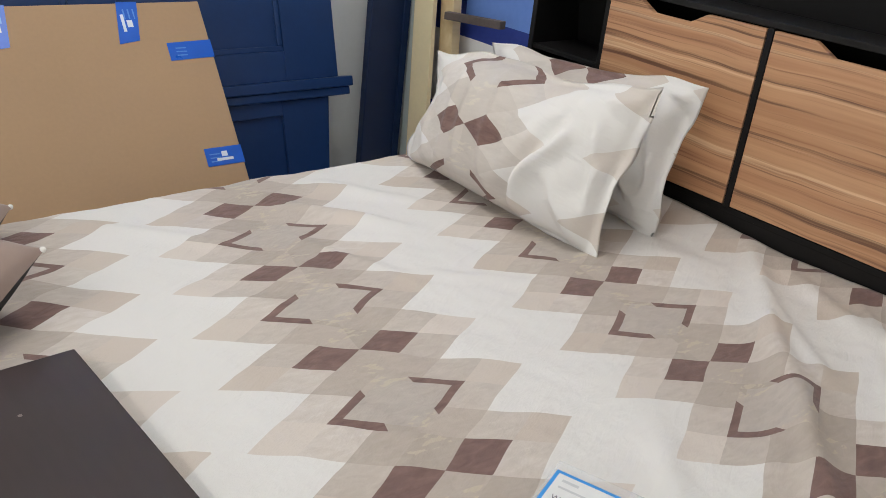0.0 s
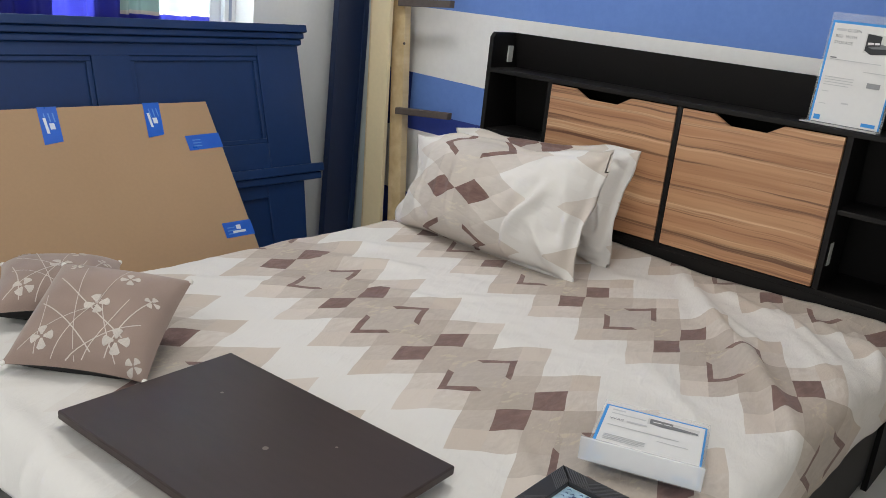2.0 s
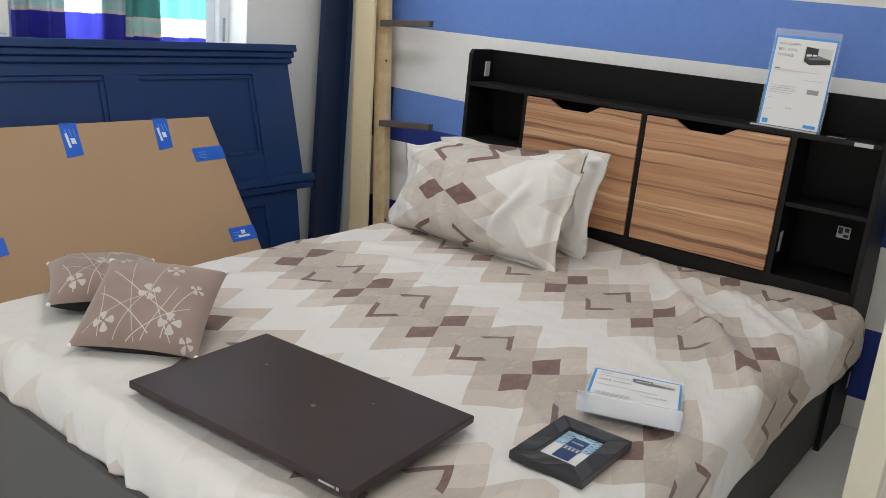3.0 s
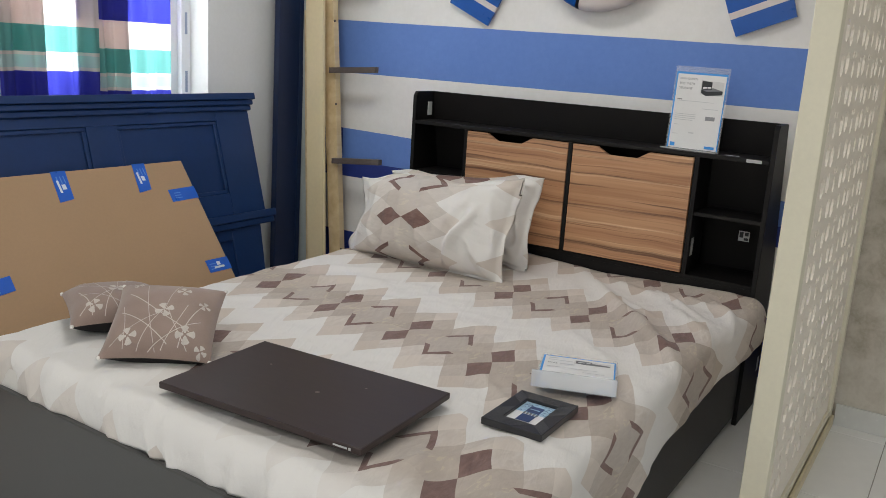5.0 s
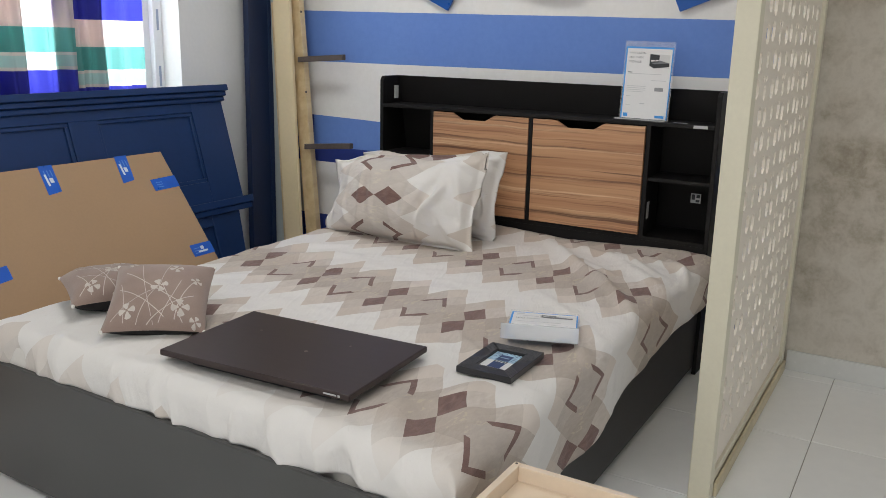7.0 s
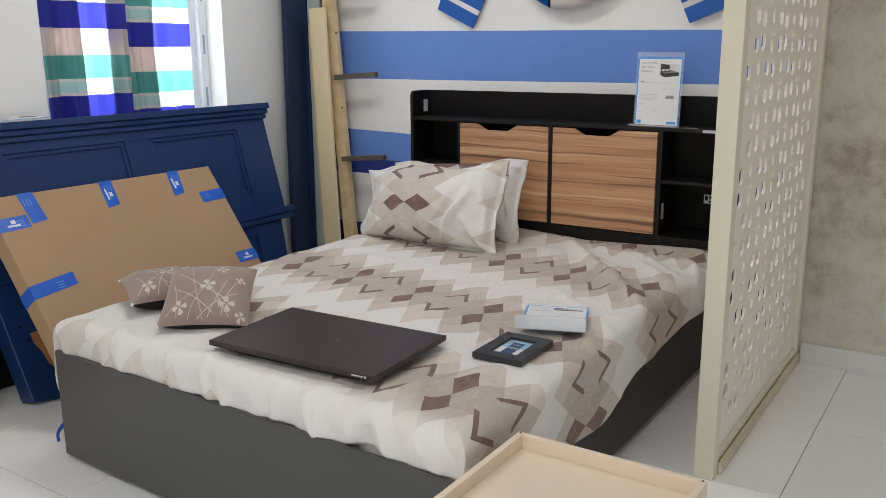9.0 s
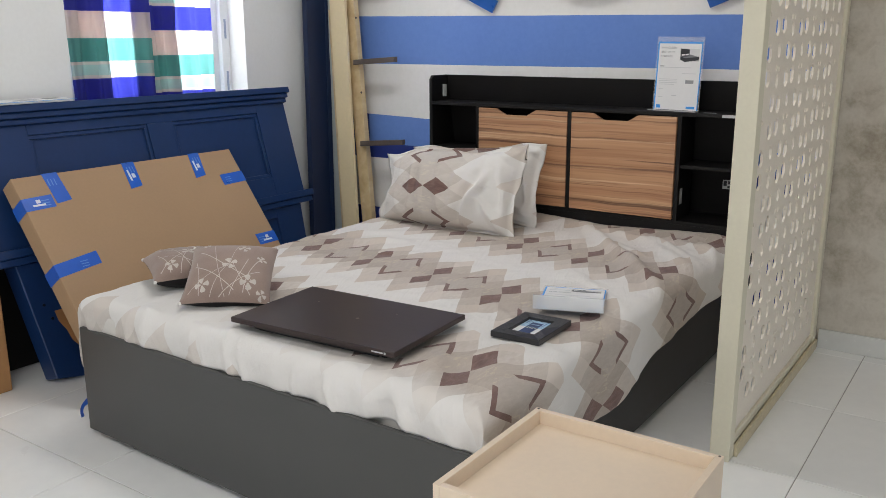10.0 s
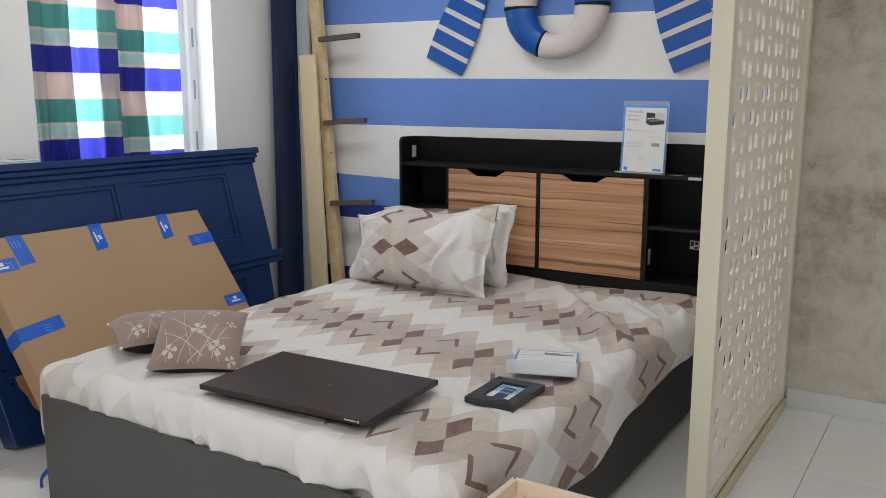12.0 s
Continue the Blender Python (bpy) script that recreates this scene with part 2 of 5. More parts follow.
def wall_paint():
    """Striped wall: bands of pale blue over white, with an older deep blue low down and in the corner; z up, y along the wall."""
    s = Shade("striped_wall_paint", 0.7)
    x, y, z = s.axes()
    wave = s.noise(3.0, 3) * 0.012 - 0.006
    zz = z + wave * 0.5
    rise = y * 0.0125
    band = zz.between(0.115, 0.372) + zz.gt(0.668) * (zz - y * 0.03).lt(0.878) + zz.gt(1.207) * (zz - rise).lt(1.452) + (zz - rise * 0.5).gt(1.757) * zz.lt(2.01) + zz.between(2.32, 2.55)
    old = zz.lt(0.752) + y.gt(1.44) * zz.lt(1.0)
    old = old.gt(0.5)
    big, fine = s.noise(1.2, 4), s.noise(45, 4)
    tone = big * 0.65 + fine * 0.35
    white = s.ramp(tone, [(0.3, linear((228, 226, 223))), (0.7, linear((240, 238, 236)))])
    blue = s.ramp(tone, [(0.3, linear((95, 130, 203))), (0.7, linear((108, 144, 213)))])
    deep = s.ramp(tone, [(0.3, linear((34, 52, 128))), (0.7, linear((44, 64, 146)))])
    c = s.mix(band.gt(0.5), white, s.mix(old, blue, deep))
    s.colour(c)
    s.bump(fine, 0.12, 0.003)
    return s.m


M_STRIPES = wall_paint()


def cement():
    s = Shade("cement_wallpaper", 0.8)
    a, b, c3 = s.noise(2.6, 6, distort=0.8), s.noise(11.0, 5, distort=0.4), s.noise(70, 3)
    c = s.ramp(a * 0.5 + b * 0.4 + c3 * 0.1, [(0.34, linear((138, 127, 111))), (0.43, linear((172, 163, 148))), (0.50, linear((192, 184, 171))), (0.57, linear((203, 196, 184))), (0.68, linear((182, 174, 160)))])
    s.colour(c)
    s.bump(b, 0.1, 0.004)
    return s.m


M_CEMENT = cement()


def floor_tile():
    s = Shade("glazed_floor_tile", 0.2)
    info = s.t.nodes.new("ShaderNodeObjectInfo")
    rnd = Val(s.t, info.outputs["Random"])
    a, b = s.noise(1.5, 5), s.noise(18, 4)
    c = s.ramp(a * 0.5 + b * 0.3 + rnd * 0.2, [(0.25, linear((233, 234, 233))), (0.75, linear((245, 245, 243)))])
    dirt = s.noise(6, 6, distort=0.8)
    s.colour(s.mix(dirt.gt(0.70) * 0.07, c, linear((150, 146, 138))))
    s.rough(b * 0.15 + 0.14)
    return s.m


M_TILE = floor_tile()
M_GROUT = plain("grey_grout", (160, 157, 151), 0.9, 0.15, 60, 8)


def curtain_cloth(name, lift):
    s = Shade(name, 0.8)
    x, y, z = s.axes()
    k = ((z + lift) / 0.411).mod(1.0)
    fine = s.noise(500, 2)
    blue, teal, pale, white = linear((36, 44, 168)), linear((98, 170, 166)), linear((184, 206, 204)), linear((220, 208, 204))
    c = s.mix(k.lt(0.28), white, blue)
    c = s.mix(k.between(0.315, 0.43), c, pale)
    c = s.mix(k.between(0.463, 0.713), c, teal)
    c = s.mix(fine * 0.1, c, (0.5, 0.5, 0.5))
    s.colour(c)
    tr = s.t.nodes.new("ShaderNodeBsdfTranslucent")
    s.t.links.new(c, tr.inputs["Color"])
    mx = s.t.nodes.new("ShaderNodeMixShader")
    mx.inputs[0].default_value = 0.5
    s.t.links.new(s.b.outputs[0], mx.inputs[1])
    s.t.links.new(tr.outputs[0], mx.inputs[2])
    s.t.links.new(mx.outputs[0], s.t.nodes["Material Output"].inputs["Surface"])
    return s.m


def clear(name, tint=(0.95, 0.97, 1.0), rough=0.02):
    s = Shade(name, rough)
    s.colour(tint)
    s.b.inputs["Transmission Weight"].default_value = 1.0
    s.b.inputs["IOR"].default_value = 1.45
    return s.m




def thin_acrylic(name, milk):
    """A thin clear sheet: mostly see-through, with some gloss and a little milkiness."""
    s = Shade(name, 0.08)
    s.colour((0.86, 0.88, 0.9))
    tr = s.t.nodes.new("ShaderNodeBsdfTransparent")
    mx = s.t.nodes.new("ShaderNodeMixShader")
    mx.inputs[0].default_value = milk
    s.t.links.new(tr.outputs[0], mx.inputs[1])
    s.t.links.new(s.b.outputs[0], mx.inputs[2])
    s.t.links.new(mx.outputs[0], s.t.nodes["Material Output"].inputs["Surface"])
    return s.m


M_ACRYLIC = thin_acrylic("clear_acrylic", 0.16)
M_ACRYLICFOOT = thin_acrylic("milky_acrylic", 0.40)
M_GLASS = clear("window_glass")


# ---- building helpers ----
PLACE = {}


def thing(name, m, label, category, group="", kind=""):
    """An Empty at a thing's base, at the pose m."""
    ob = new(name)
    ob.matrix_basis = m
    ob.empty_display_size = 0.05
    PLACE[ob] = m.copy()
    return tagged(ob, label, category, group, kind)


def part(name, bm, material, parent=None, label="", world_space=False, smooth=False):
    """Links a bmesh as one mesh object under a thing or a part. world_space: its vertices are given in the world."""
    if parent is not None and world_space:
        bm.transform(PLACE[parent].inverted())
    bmesh.ops.recalc_face_normals(bm, faces=bm.faces)
    me = bpy.data.meshes.new(name)
    bm.to_mesh(me)
    bm.free()
    me.materials.append(material)
    if smooth:
        me.polygons.foreach_set("use_smooth", [True] * len(me.polygons))
    ob = new(name, me)
    if parent is not None:
        ob.parent = parent
        PLACE[ob] = PLACE[parent]
    else:
        PLACE[ob] = Matrix()
    return tagged(ob, label)


def box(x0, x1, y0, y1, z0, z1, bevel=0.0, seg=2, bm=None):
    """A box with rounded edges, added to bm."""
    one = bmesh.new()
    bmesh.ops.create_cube(one, size=1)
    bmesh.ops.scale(one, vec=(abs(x1 - x0), abs(y1 - y0), abs(z1 - z0)), verts=one.verts)
    bmesh.ops.translate(one, vec=((x0 + x1) / 2, (y0 + y1) / 2, (z0 + z1) / 2), verts=one.verts)
    if bevel:
        bmesh.ops.bevel(one, geom=one.edges[:], offset=bevel, segments=seg, profile=0.5, affect="EDGES")
    if bm is None:
        return one
    me = bpy.data.meshes.new("tmp")
    one.to_mesh(me)
    one.free()
    bm.from_mesh(me)
    bpy.data.meshes.remove(me)
    return bm


def slab(outline, axis, a, b, bevel=0.0):
    """A flat plate: outline as 2D points in the two other axes, from a to b along the axis."""
    bm = bmesh.new()

    def at(p, h):
        q = list(p)
        q.insert(axis, h)
        return q
    lo = [bm.verts.new(at(p, a)) for p in outline]
    hi = [bm.verts.new(at(p, b)) for p in outline]
    bm.faces.new(lo)
    bm.faces.new(hi[::-1])
    n = len(outline)
    for i in range(n):
        bm.faces.new((lo[i], hi[i], hi[(i + 1) % n], lo[(i + 1) % n]))
    bmesh.ops.recalc_face_normals(bm, faces=bm.faces)
    if bevel:
        bmesh.ops.bevel(bm, geom=bm.edges[:], offset=bevel, segments=1, affect="EDGES")
    return bm


def frame_pose(origin, along, up):
    """A pose with x along, y up (made square) and z out of the face."""
    x = Vector(along).normalized()
    y = Vector(up)
    y = (y - y.dot(x) * x).normalized()
    z = x.cross(y)
    m = Matrix((x, y, z)).transposed().to_4x4()
    m.translation = origin
    return m


def frame_up(origin, along, lean):
    """The same, but the lean is kept and the other axis is made square."""
    y = Vector(lean).normalized()
    x = Vector(along)
    x = (x - x.dot(y) * y).normalized()
    m = Matrix((x, y, x.cross(y))).transposed().to_4x4()
    m.translation = origin
    return m


def lettering(text, size, material, parent, x, y, z, name="lettering"):
    """Flat letters in the built-in font, on a sign's face."""
    cu = bpy.data.curves.new(name, "FONT")
    cu.body, cu.size = text, size
    tmp = bpy.data.objects.new(name, cu)
    scene.collection.objects.link(tmp)
    me = bpy.data.meshes.new_from_object(tmp)
    bpy.data.objects.remove(tmp)
    bpy.data.curves.remove(cu)
    me.transform(Matrix.Translation((x, y, z)))
    me.materials.clear()
    me.materials.append(material)
    ob = new(name, me)
    ob.parent = parent
    PLACE[ob] = PLACE[parent]
    return ob

# ---- the room ----
WALL_X, WALL_Y, CEIL = 0.30, 1.72, 2.85
WEST, SOUTH = -6.2, -5.2

wall_east = part("wall_east", box(WALL_X, WALL_X + 0.15, -1.075, WALL_Y + 0.25, 0, CEIL), M_STRIPES)
tagged(wall_east, "plaster wall with pale blue and white painted stripes", "wall", kind="structure")
wall_cement = part("wall_east_cement", box(WALL_X, WALL_X + 0.15, SOUTH, -1.075, 0, CEIL), M_CEMENT)
tagged(wall_cement, "mottled grey cement-effect wall", "wall", kind="structure")
skirt = part("baseboard", box(WALL_X - 0.012, WALL_X, SOUTH, -1.11, 0, 0.088, 0.002), M_SKIRT)
tagged(skirt, "white glazed skirting tile", "baseboard", kind="structure")

WIN = (-1.40, -0.375, 0.98, 2.2)
bm = box(WEST, WIN[0], WALL_Y, WALL_Y + 0.2, 0, CEIL)
box(WIN[1], WALL_X, WALL_Y, WALL_Y + 0.2, 0, CEIL, bm=bm)
box(WIN[0], WIN[1], WALL_Y, WALL_Y + 0.2, 0, WIN[2], bm=bm)
box(WIN[0], WIN[1], WALL_Y, WALL_Y + 0.2, WIN[3], CEIL, bm=bm)
wall_north = tagged(part("wall_north", bm, M_WALLWHITE), "white painted wall with a window opening", "wall", kind="structure")


def wall_with_gap(name, axis, at, lo, hi, gap0, gap1, top):
    def b(a0, a1, z0, z1, bm=None):
        return box(at - 0.15, at, a0, a1, z0, z1, bm=bm) if axis == 0 else box(a0, a1, at - 0.15, at, z0, z1, bm=bm)
    bm = b(lo, gap0, 0, CEIL)
    b(gap1, hi, 0, CEIL, bm)
    b(gap0, gap1, top, CEIL, bm)
    return tagged(part(name, bm, M_WALLWHITE), "plain white wall, unseen, with a wide opening added for light", "wall", kind="structure")


# unseen walls; the openings are made up to let the fill lamps in
wall_with_gap("wall_west", 0, WEST, SOUTH, WALL_Y + 0.2, -3.4, 1.0, 2.6)
wall_with_gap("wall_south", 1, SOUTH, WEST - 0.15, WALL_X + 0.15, -4.8, -0.5, 2.6)
ceiling = tagged(part("ceiling", box(WEST - 0.15, WALL_X + 0.15, SOUTH - 0.15, WALL_Y + 0.2, CEIL, CEIL + 0.1), M_CEIL), "plain white ceiling", "ceiling", kind="structure")
ground = tagged(part("ground", box(-60, 60, -60, 60, -0.2, -0.03), M_GROUT), "pale grey paved ground outside", "ground", kind="structure")

# assumed fittings, out of view, to go with the added overhead lamps
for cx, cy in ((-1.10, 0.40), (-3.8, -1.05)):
    fit_ob = thing("assumed_ceiling_light", pose(cx, cy, CEIL), "white linear ceiling light, assumed out of view", "ceiling light", group="ceiling lights")
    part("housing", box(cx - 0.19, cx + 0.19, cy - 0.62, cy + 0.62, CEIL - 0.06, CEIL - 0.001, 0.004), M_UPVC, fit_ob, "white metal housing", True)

# window with its white profiles
window = thing("window_1", pose(WIN[0], WALL_Y + 0.12, WIN[2]), "white plastic sliding window in a plastered reveal", "window", kind="structure")
wx0, wx1, wz0, wz1 = WIN
bm = box(wx0, wx1, 1.84, 1.90, wz0, wz0 + 0.06, 0.004)
box(wx0, wx1, 1.84, 1.90, wz1 - 0.06, wz1, 0.004, bm=bm)
box(wx0, wx0 + 0.055, 1.84, 1.90, wz0 + 0.06, wz1 - 0.06, 0.004, bm=bm)
box(wx1 - 0.055, wx1, 1.84, 1.90, wz0 + 0.06, wz1 - 0.06, 0.004, bm=bm)
frame_ob = part("window_frame", bm, M_UPVC, window, "white plastic frame with blue print on its film", True)
for k in range(3):
    z = wz0 + 0.10 + 0.27 * k
    bm = box(wx1 - 0.034, wx1 - 0.020, 1.8385, 1.8397, z, z + 0.10)
    part("film_print", bm, M_FILMINK, frame_ob, "faded blue printed mark", True)
for x0, x1, y in ((wx0 + 0.055, -0.86, 1.862), (-0.90, wx1 - 0.055, 1.882)):
    bm = box(x0, x0 + 0.05, y - 0.015, y + 0.015, wz0 + 0.06, wz1 - 0.06, 0.003)
    box(x1 - 0.05, x1, y - 0.015, y + 0.015, wz0 + 0.06, wz1 - 0.06, 0.003, bm=bm)
    box(x0 + 0.05, x1 - 0.05, y - 0.015, y + 0.015, wz0 + 0.06, wz0 + 0.11, 0.003, bm=bm)
    box(x0 + 0.05, x1 - 0.05, y - 0.015, y + 0.015, wz1 - 0.11, wz1 - 0.06, 0.003, bm=bm)
    sash = part("sash", bm, M_UPVC, window, "", True)
    pane = part("pane", box(x0 + 0.05, x1 - 0.05, y - 0.003, y + 0.003, wz0 + 0.11, wz1 - 0.11), M_GLASS, sash, "clear glass", True)
    pane.visible_shadow = False
part("window_sill", box(wx0, wx1, 1.73, 1.84, wz0 - 0.001, wz0 + 0.018, 0.003), M_SKIRT, window, "", True)


def curtain(x0, x1, y, waves, lift, seed, foot, f0, f1):
    """A hanging cloth with uneven pleats, thin but doubled."""
    rnd = random.Random(seed)
    ph = [rnd.uniform(0, 6.28) for _ in range(4)]
    cols, rows = 140, 40
    bm = bmesh.new()
    grid = []
    for r in range(rows + 1):
        f = r / rows
        z = foot + (2.17 - foot) * f
        line = []
        for c in range(cols + 1):
            g = c / cols
            # the cloth doubles back on itself between f0 and f1
            lean = 0.10 * (1 - f) * math.sin(2 * f + ph[3])
            if g < 0.4:
                g, layer = (f1 + lean) * g / 0.4, 0.0
            elif g < 0.6:
                layer = (g - 0.4) / 0.2
                g = f1 + lean + (f0 - f1 - lean) * layer
            else:
                g, layer = f0 + (1 - f0) * (g - 0.6) / 0.4, 2.0 - (1.0 if g < 0.602 else 0.0)
            x = x0 + (x1 - x0) * g + 0.012 * math.sin(3 * f + ph[0]) * (1 - f) * (1 if 0.05 < g < 0.95 else 0.3)
            amp = 0.014 + 0.012 * (1 - f)
            d = math.sin(waves * 6.28 * g + ph[1] + 0.9 * math.sin(2.2 * f + ph[2]))
            d = math.copysign(abs(d) ** 0.6, d) + 0.5 * math.sin(waves * 15.1 * g + ph[3] + 1.5 * f) * (1.2 - f)
            line.append(bm.verts.new((x, y + amp * d + 0.010 * layer, z + (0.02 * math.sin(5 * g + ph[2]) + 0.02 * math.sin(17 * g + ph[1])) * (1 - f) ** 2)))
        grid.append(line)
    for r in range(rows):
        for c in range(cols):
            bm.faces.new((grid[r][c], grid[r][c + 1], grid[r + 1][c + 1], grid[r + 1][c]))
    ob = part("curtain", bm, curtain_cloth("curtain_cloth", lift), None, smooth=True)
    return tagged(ob, "thin curtain with blue, teal and white bands", "curtain", group="window curtains")


curtain(wx0 + 0.01, -0.93, 1.760, 3.2, 0.173, 3, 0.995, 0.02, 0.48)
curtain(-1.02, wx1 - 0.155, 1.795, 3.6, 0.255, 8, 0.995, 0.04, 0.60)
rod = part("curtain_rod", box(wx0, wx1, 1.775, 1.795, 2.165, 2.185, 0.008, 3), M_UPVC)
tagged(rod, "slim white curtain rod", "curtain rod")


# ---- bed ----
bed = thing("bed", pose(-1.0, 0, 0), "queen bed in charcoal laminate with a storage headboard", "bed")
HB = 0.80
part("footboard", slab([(-2.047, 0.815), (-2.029, 0.815), (-2.069, -0.80), (-2.087, -0.80)], 2, 0.022, 0.397, 0.003), M_GREY, bed, "flat charcoal footboard", True)
part("plinth", box(-1.90, -1.87, -0.76, 0.76, 0.0, 0.24), M_BLACK, bed, "", True)
# side boards carry their shade in a darker copy of the laminate
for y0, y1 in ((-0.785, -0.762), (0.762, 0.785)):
    part("side_board", box(-2.034, 0.02, y0, y1, 0.034, 0.40, 0.002), M_GREYSHADE, bed, "", True)
part("slat_base", box(-2.034, 0.02, -0.762, 0.762, 0.24, 0.27), M_GREY, bed, "", True)
# headboard: sides that taper towards the top
for s in (-1, 1):
    y0, y1 = sorted((s * 0.782, s * HB))
    outline = [(0.005, 0.0), (0.292, 0.0), (0.292, 0.5), (0.160, 1.163), (0.022, 1.163), (0.006, 1.145)]
    part("headboard_side", slab(outline, 1, y0, y1, 0.0015), M_BLACK, bed, "black tapered side panel", True)
part("headboard_back", slab([(0.275, 0.30), (0.288, 0.30), (0.288, 0.5), (0.156, 1.163), (0.143, 1.163), (0.275, 0.5)], 1, -0.782, 0.782), M_BLACK, bed, "", True)
part("shelf", box(0.004, 0.166, -0.782, 0.782, 1.018, 1.034, 0.0015), M_BLACK, bed, "long black top shelf", True)
for y in (-0.521, 0.506):
    part("divider", box(0.004, 0.175, y - 0.009, y + 0.009, 0.56, 1.018, 0.001), M_BLACK, bed, "", True)
part("divider", box(-0.004, 0.175, -0.008, 0.008, 0.56, 1.018, 0.001), M_BLACK, bed, "", True)
for y0, y1 in ((-0.782, -0.530), (0.515, 0.782)):
    part("shelf", box(0.012, 0.20, y0, y1, 0.792, 0.807, 0.0015), M_BLACK, bed, "", True)
part("shelf", box(0.004, 0.255, -0.782, 0.782, 0.544, 0.560, 0.0015), M_BLACK, bed, "", True)
part("rail", box(0.006, 0.022, -0.782, 0.782, 0.30, 0.544, 0.0015), M_BLACK, bed, "", True)


def door(y0, y1):
    """A flap door with a slanted finger notch in its top edge."""
    c, z0, z1 = (y0 + y1) / 2 + 0.025, 0.565, 1.014
    outline = [(y0, z0), (y1, z0), (y1, z1), (c + 0.118, z1), (c + 0.066, z1 - 0.029), (c - 0.050, z1 - 0.029), (c - 0.100, z1), (y0, z1)]
    part("door", slab(outline, 0, -0.004, 0.013, 0.001), M_ZEBRA, bed, "zebra-grained wood door with a finger notch", True)


door(0.011, 0.494)
door(-0.509, -0.011)
# small stickers on the black boards
for a in ((0.10, 0.128, 0.775, 0.781, 1.055, 1.115), (0.03, 0.06, -0.5315, -0.5303, 0.63, 0.70)):
    part("sticker", box(*a), M_STICKER, bed, "small silver sticker", True)
part("sticker", box(0.192, 0.194, -0.71, -0.668, 0.690, 0.730), M_STICKER, bed, "small silver sticker", True)
for y0, y1, z0, z1 in ((-0.706, -0.692, 0.712, 0.726), (-0.686, -0.672, 0.704, 0.726), (-0.706, -0.690, 0.694, 0.704)):
    part("sticker_print", box(0.1908, 0.1918, y0, y1, z0, z1), M_DARKINK, bed, "dark print on a sticker", True)
part("sticker", box(0.0025, 0.0038, -0.755, -0.70, 1.020, 1.032), M_STICKER, bed, "small silver sticker", True)
part("sticker", box(0.03, 0.045, -0.665, -0.61, 1.0342, 1.0352), M_STICKER, bed, "small silver sticker", True)
part("sticker", box(0.235, 0.260, -0.8015, -0.8003, 0.16, 0.22), M_STICKER, bed, "small silver sticker", True)

mattress = part("mattress", box(-2.035, -0.005, -0.755, 0.755, 0.272, 0.478, 0.045, 4), M_MATTRESS, smooth=True)
tagged(mattress, "white mattress under a printed sheet", "mattress")


# ---- printed sheet over the mattress ----
def fold(x, y, ax, ay, bx, by, width, height):
    """A soft ridge along a line from a to b."""
    dx, dy = bx - ax, by - ay
    n = math.hypot(dx, dy)
    t = ((x - ax) * dx + (y - ay) * dy) / (n * n)
    d = ((x - ax) * dy - (y - ay) * dx) / n
    e = max(0.0, 1 - (2 * t - 1) ** 2) if 0 <= t <= 1 else 0.0
    return height * e * math.exp(-(d / width) ** 2)


FOLDS = [
    (-0.02, -0.10, -0.62, -0.56, 0.028, 0.024), (-0.05, -0.38, -0.45, -0.78, 0.022, 0.018), (-0.35, -0.48, -0.95, -0.70, 0.03, 0.014),
    (-0.10, -0.55, -0.30, -0.84, 0.02, 0.014), (-1.10, -0.60, -1.30, -0.82, 0.03, 0.014), (-1.60, -0.66, -1.95, -0.50, 0.028, 0.014),
    (-1.10, 0.05, -1.40, 0.40, 0.03, 0.007), (-1.92, 0.55, -2.04, 0.45, 0.03, 0.012), (-1.90, 0.30, -2.04, 0.33, 0.025, 0.010),
    (-0.30, -0.30, -0.85, -0.80, 0.035, 0.020), (-0.15, -0.42, -0.60, -0.85, 0.030, 0.016), (-0.06, -0.20, -0.28, -0.62, 0.03, 0.014),
    (-0.75, 0.35, -0.98, 0.62, 0.030, 0.022), (-0.62, 0.45, -0.86, 0.75, 0.03, 0.015), (-0.95, -0.25, -1.10, 0.35, 0.05, 0.006),
    (-1.55, -0.55, -1.95, -0.78, 0.05, 0.016), (-1.25, -0.70, -1.75, -0.62, 0.04, 0.010), (-1.86, 0.15, -2.03, 0.10, 0.03, 0.01),
    (-0.55, -0.52, -0.95, -0.86, 0.022, 0.016), (-0.04, -0.62, -0.42, -0.88, 0.020, 0.016), (-0.22, -0.25, -0.50, -0.60, 0.018, 0.012), (-0.80, -0.40, -1.15, -0.80, 0.026, 0.009),
    (-0.90, 0.10, -1.05, 0.50, 0.020, 0.008), (-1.30, -0.35, -1.62, -0.80, 0.024, 0.009), (-1.15, 0.45, -1.45, 0.74, 0.022, 0.010), (-0.60, -0.05, -0.95, 0.20, 0.020, 0.007),
    (-1.80, -0.25, -2.03, -0.38, 0.03, 0.012), (-1.75, -0.50, -2.03, -0.62, 0.03, 0.014), (-1.5, 0.20, -1.62, 0.62, 0.04, 0.008),
]


fold_rnd = random.Random(17)
FOOT_FOLDS = []
for k in range(17):
    y = -0.80 + 1.60 * (k + fold_rnd.uniform(0.1, 0.9)) / 17
    FOOT_FOLDS.append((-1.93 - fold_rnd.uniform(0.0, 0.07), y + fold_rnd.uniform(-0.05, 0.12), -2.17, y - fold_rnd.uniform(0.0, 0.06), fold_rnd.uniform(0.014, 0.032), fold_rnd.uniform(0.008, 0.022)))


def along_curve(x, knots):
    """A smooth line through a few knots."""
    for (xa, va), (xb, vb) in zip(knots[:-1], knots[1:]):
        if x <= xb:
            t = max(0.0, min(1.0, (x - xa) / (xb - xa)))
            return va + (vb - va) * t * t * (3 - 2 * t)
    return knots[-1][1]


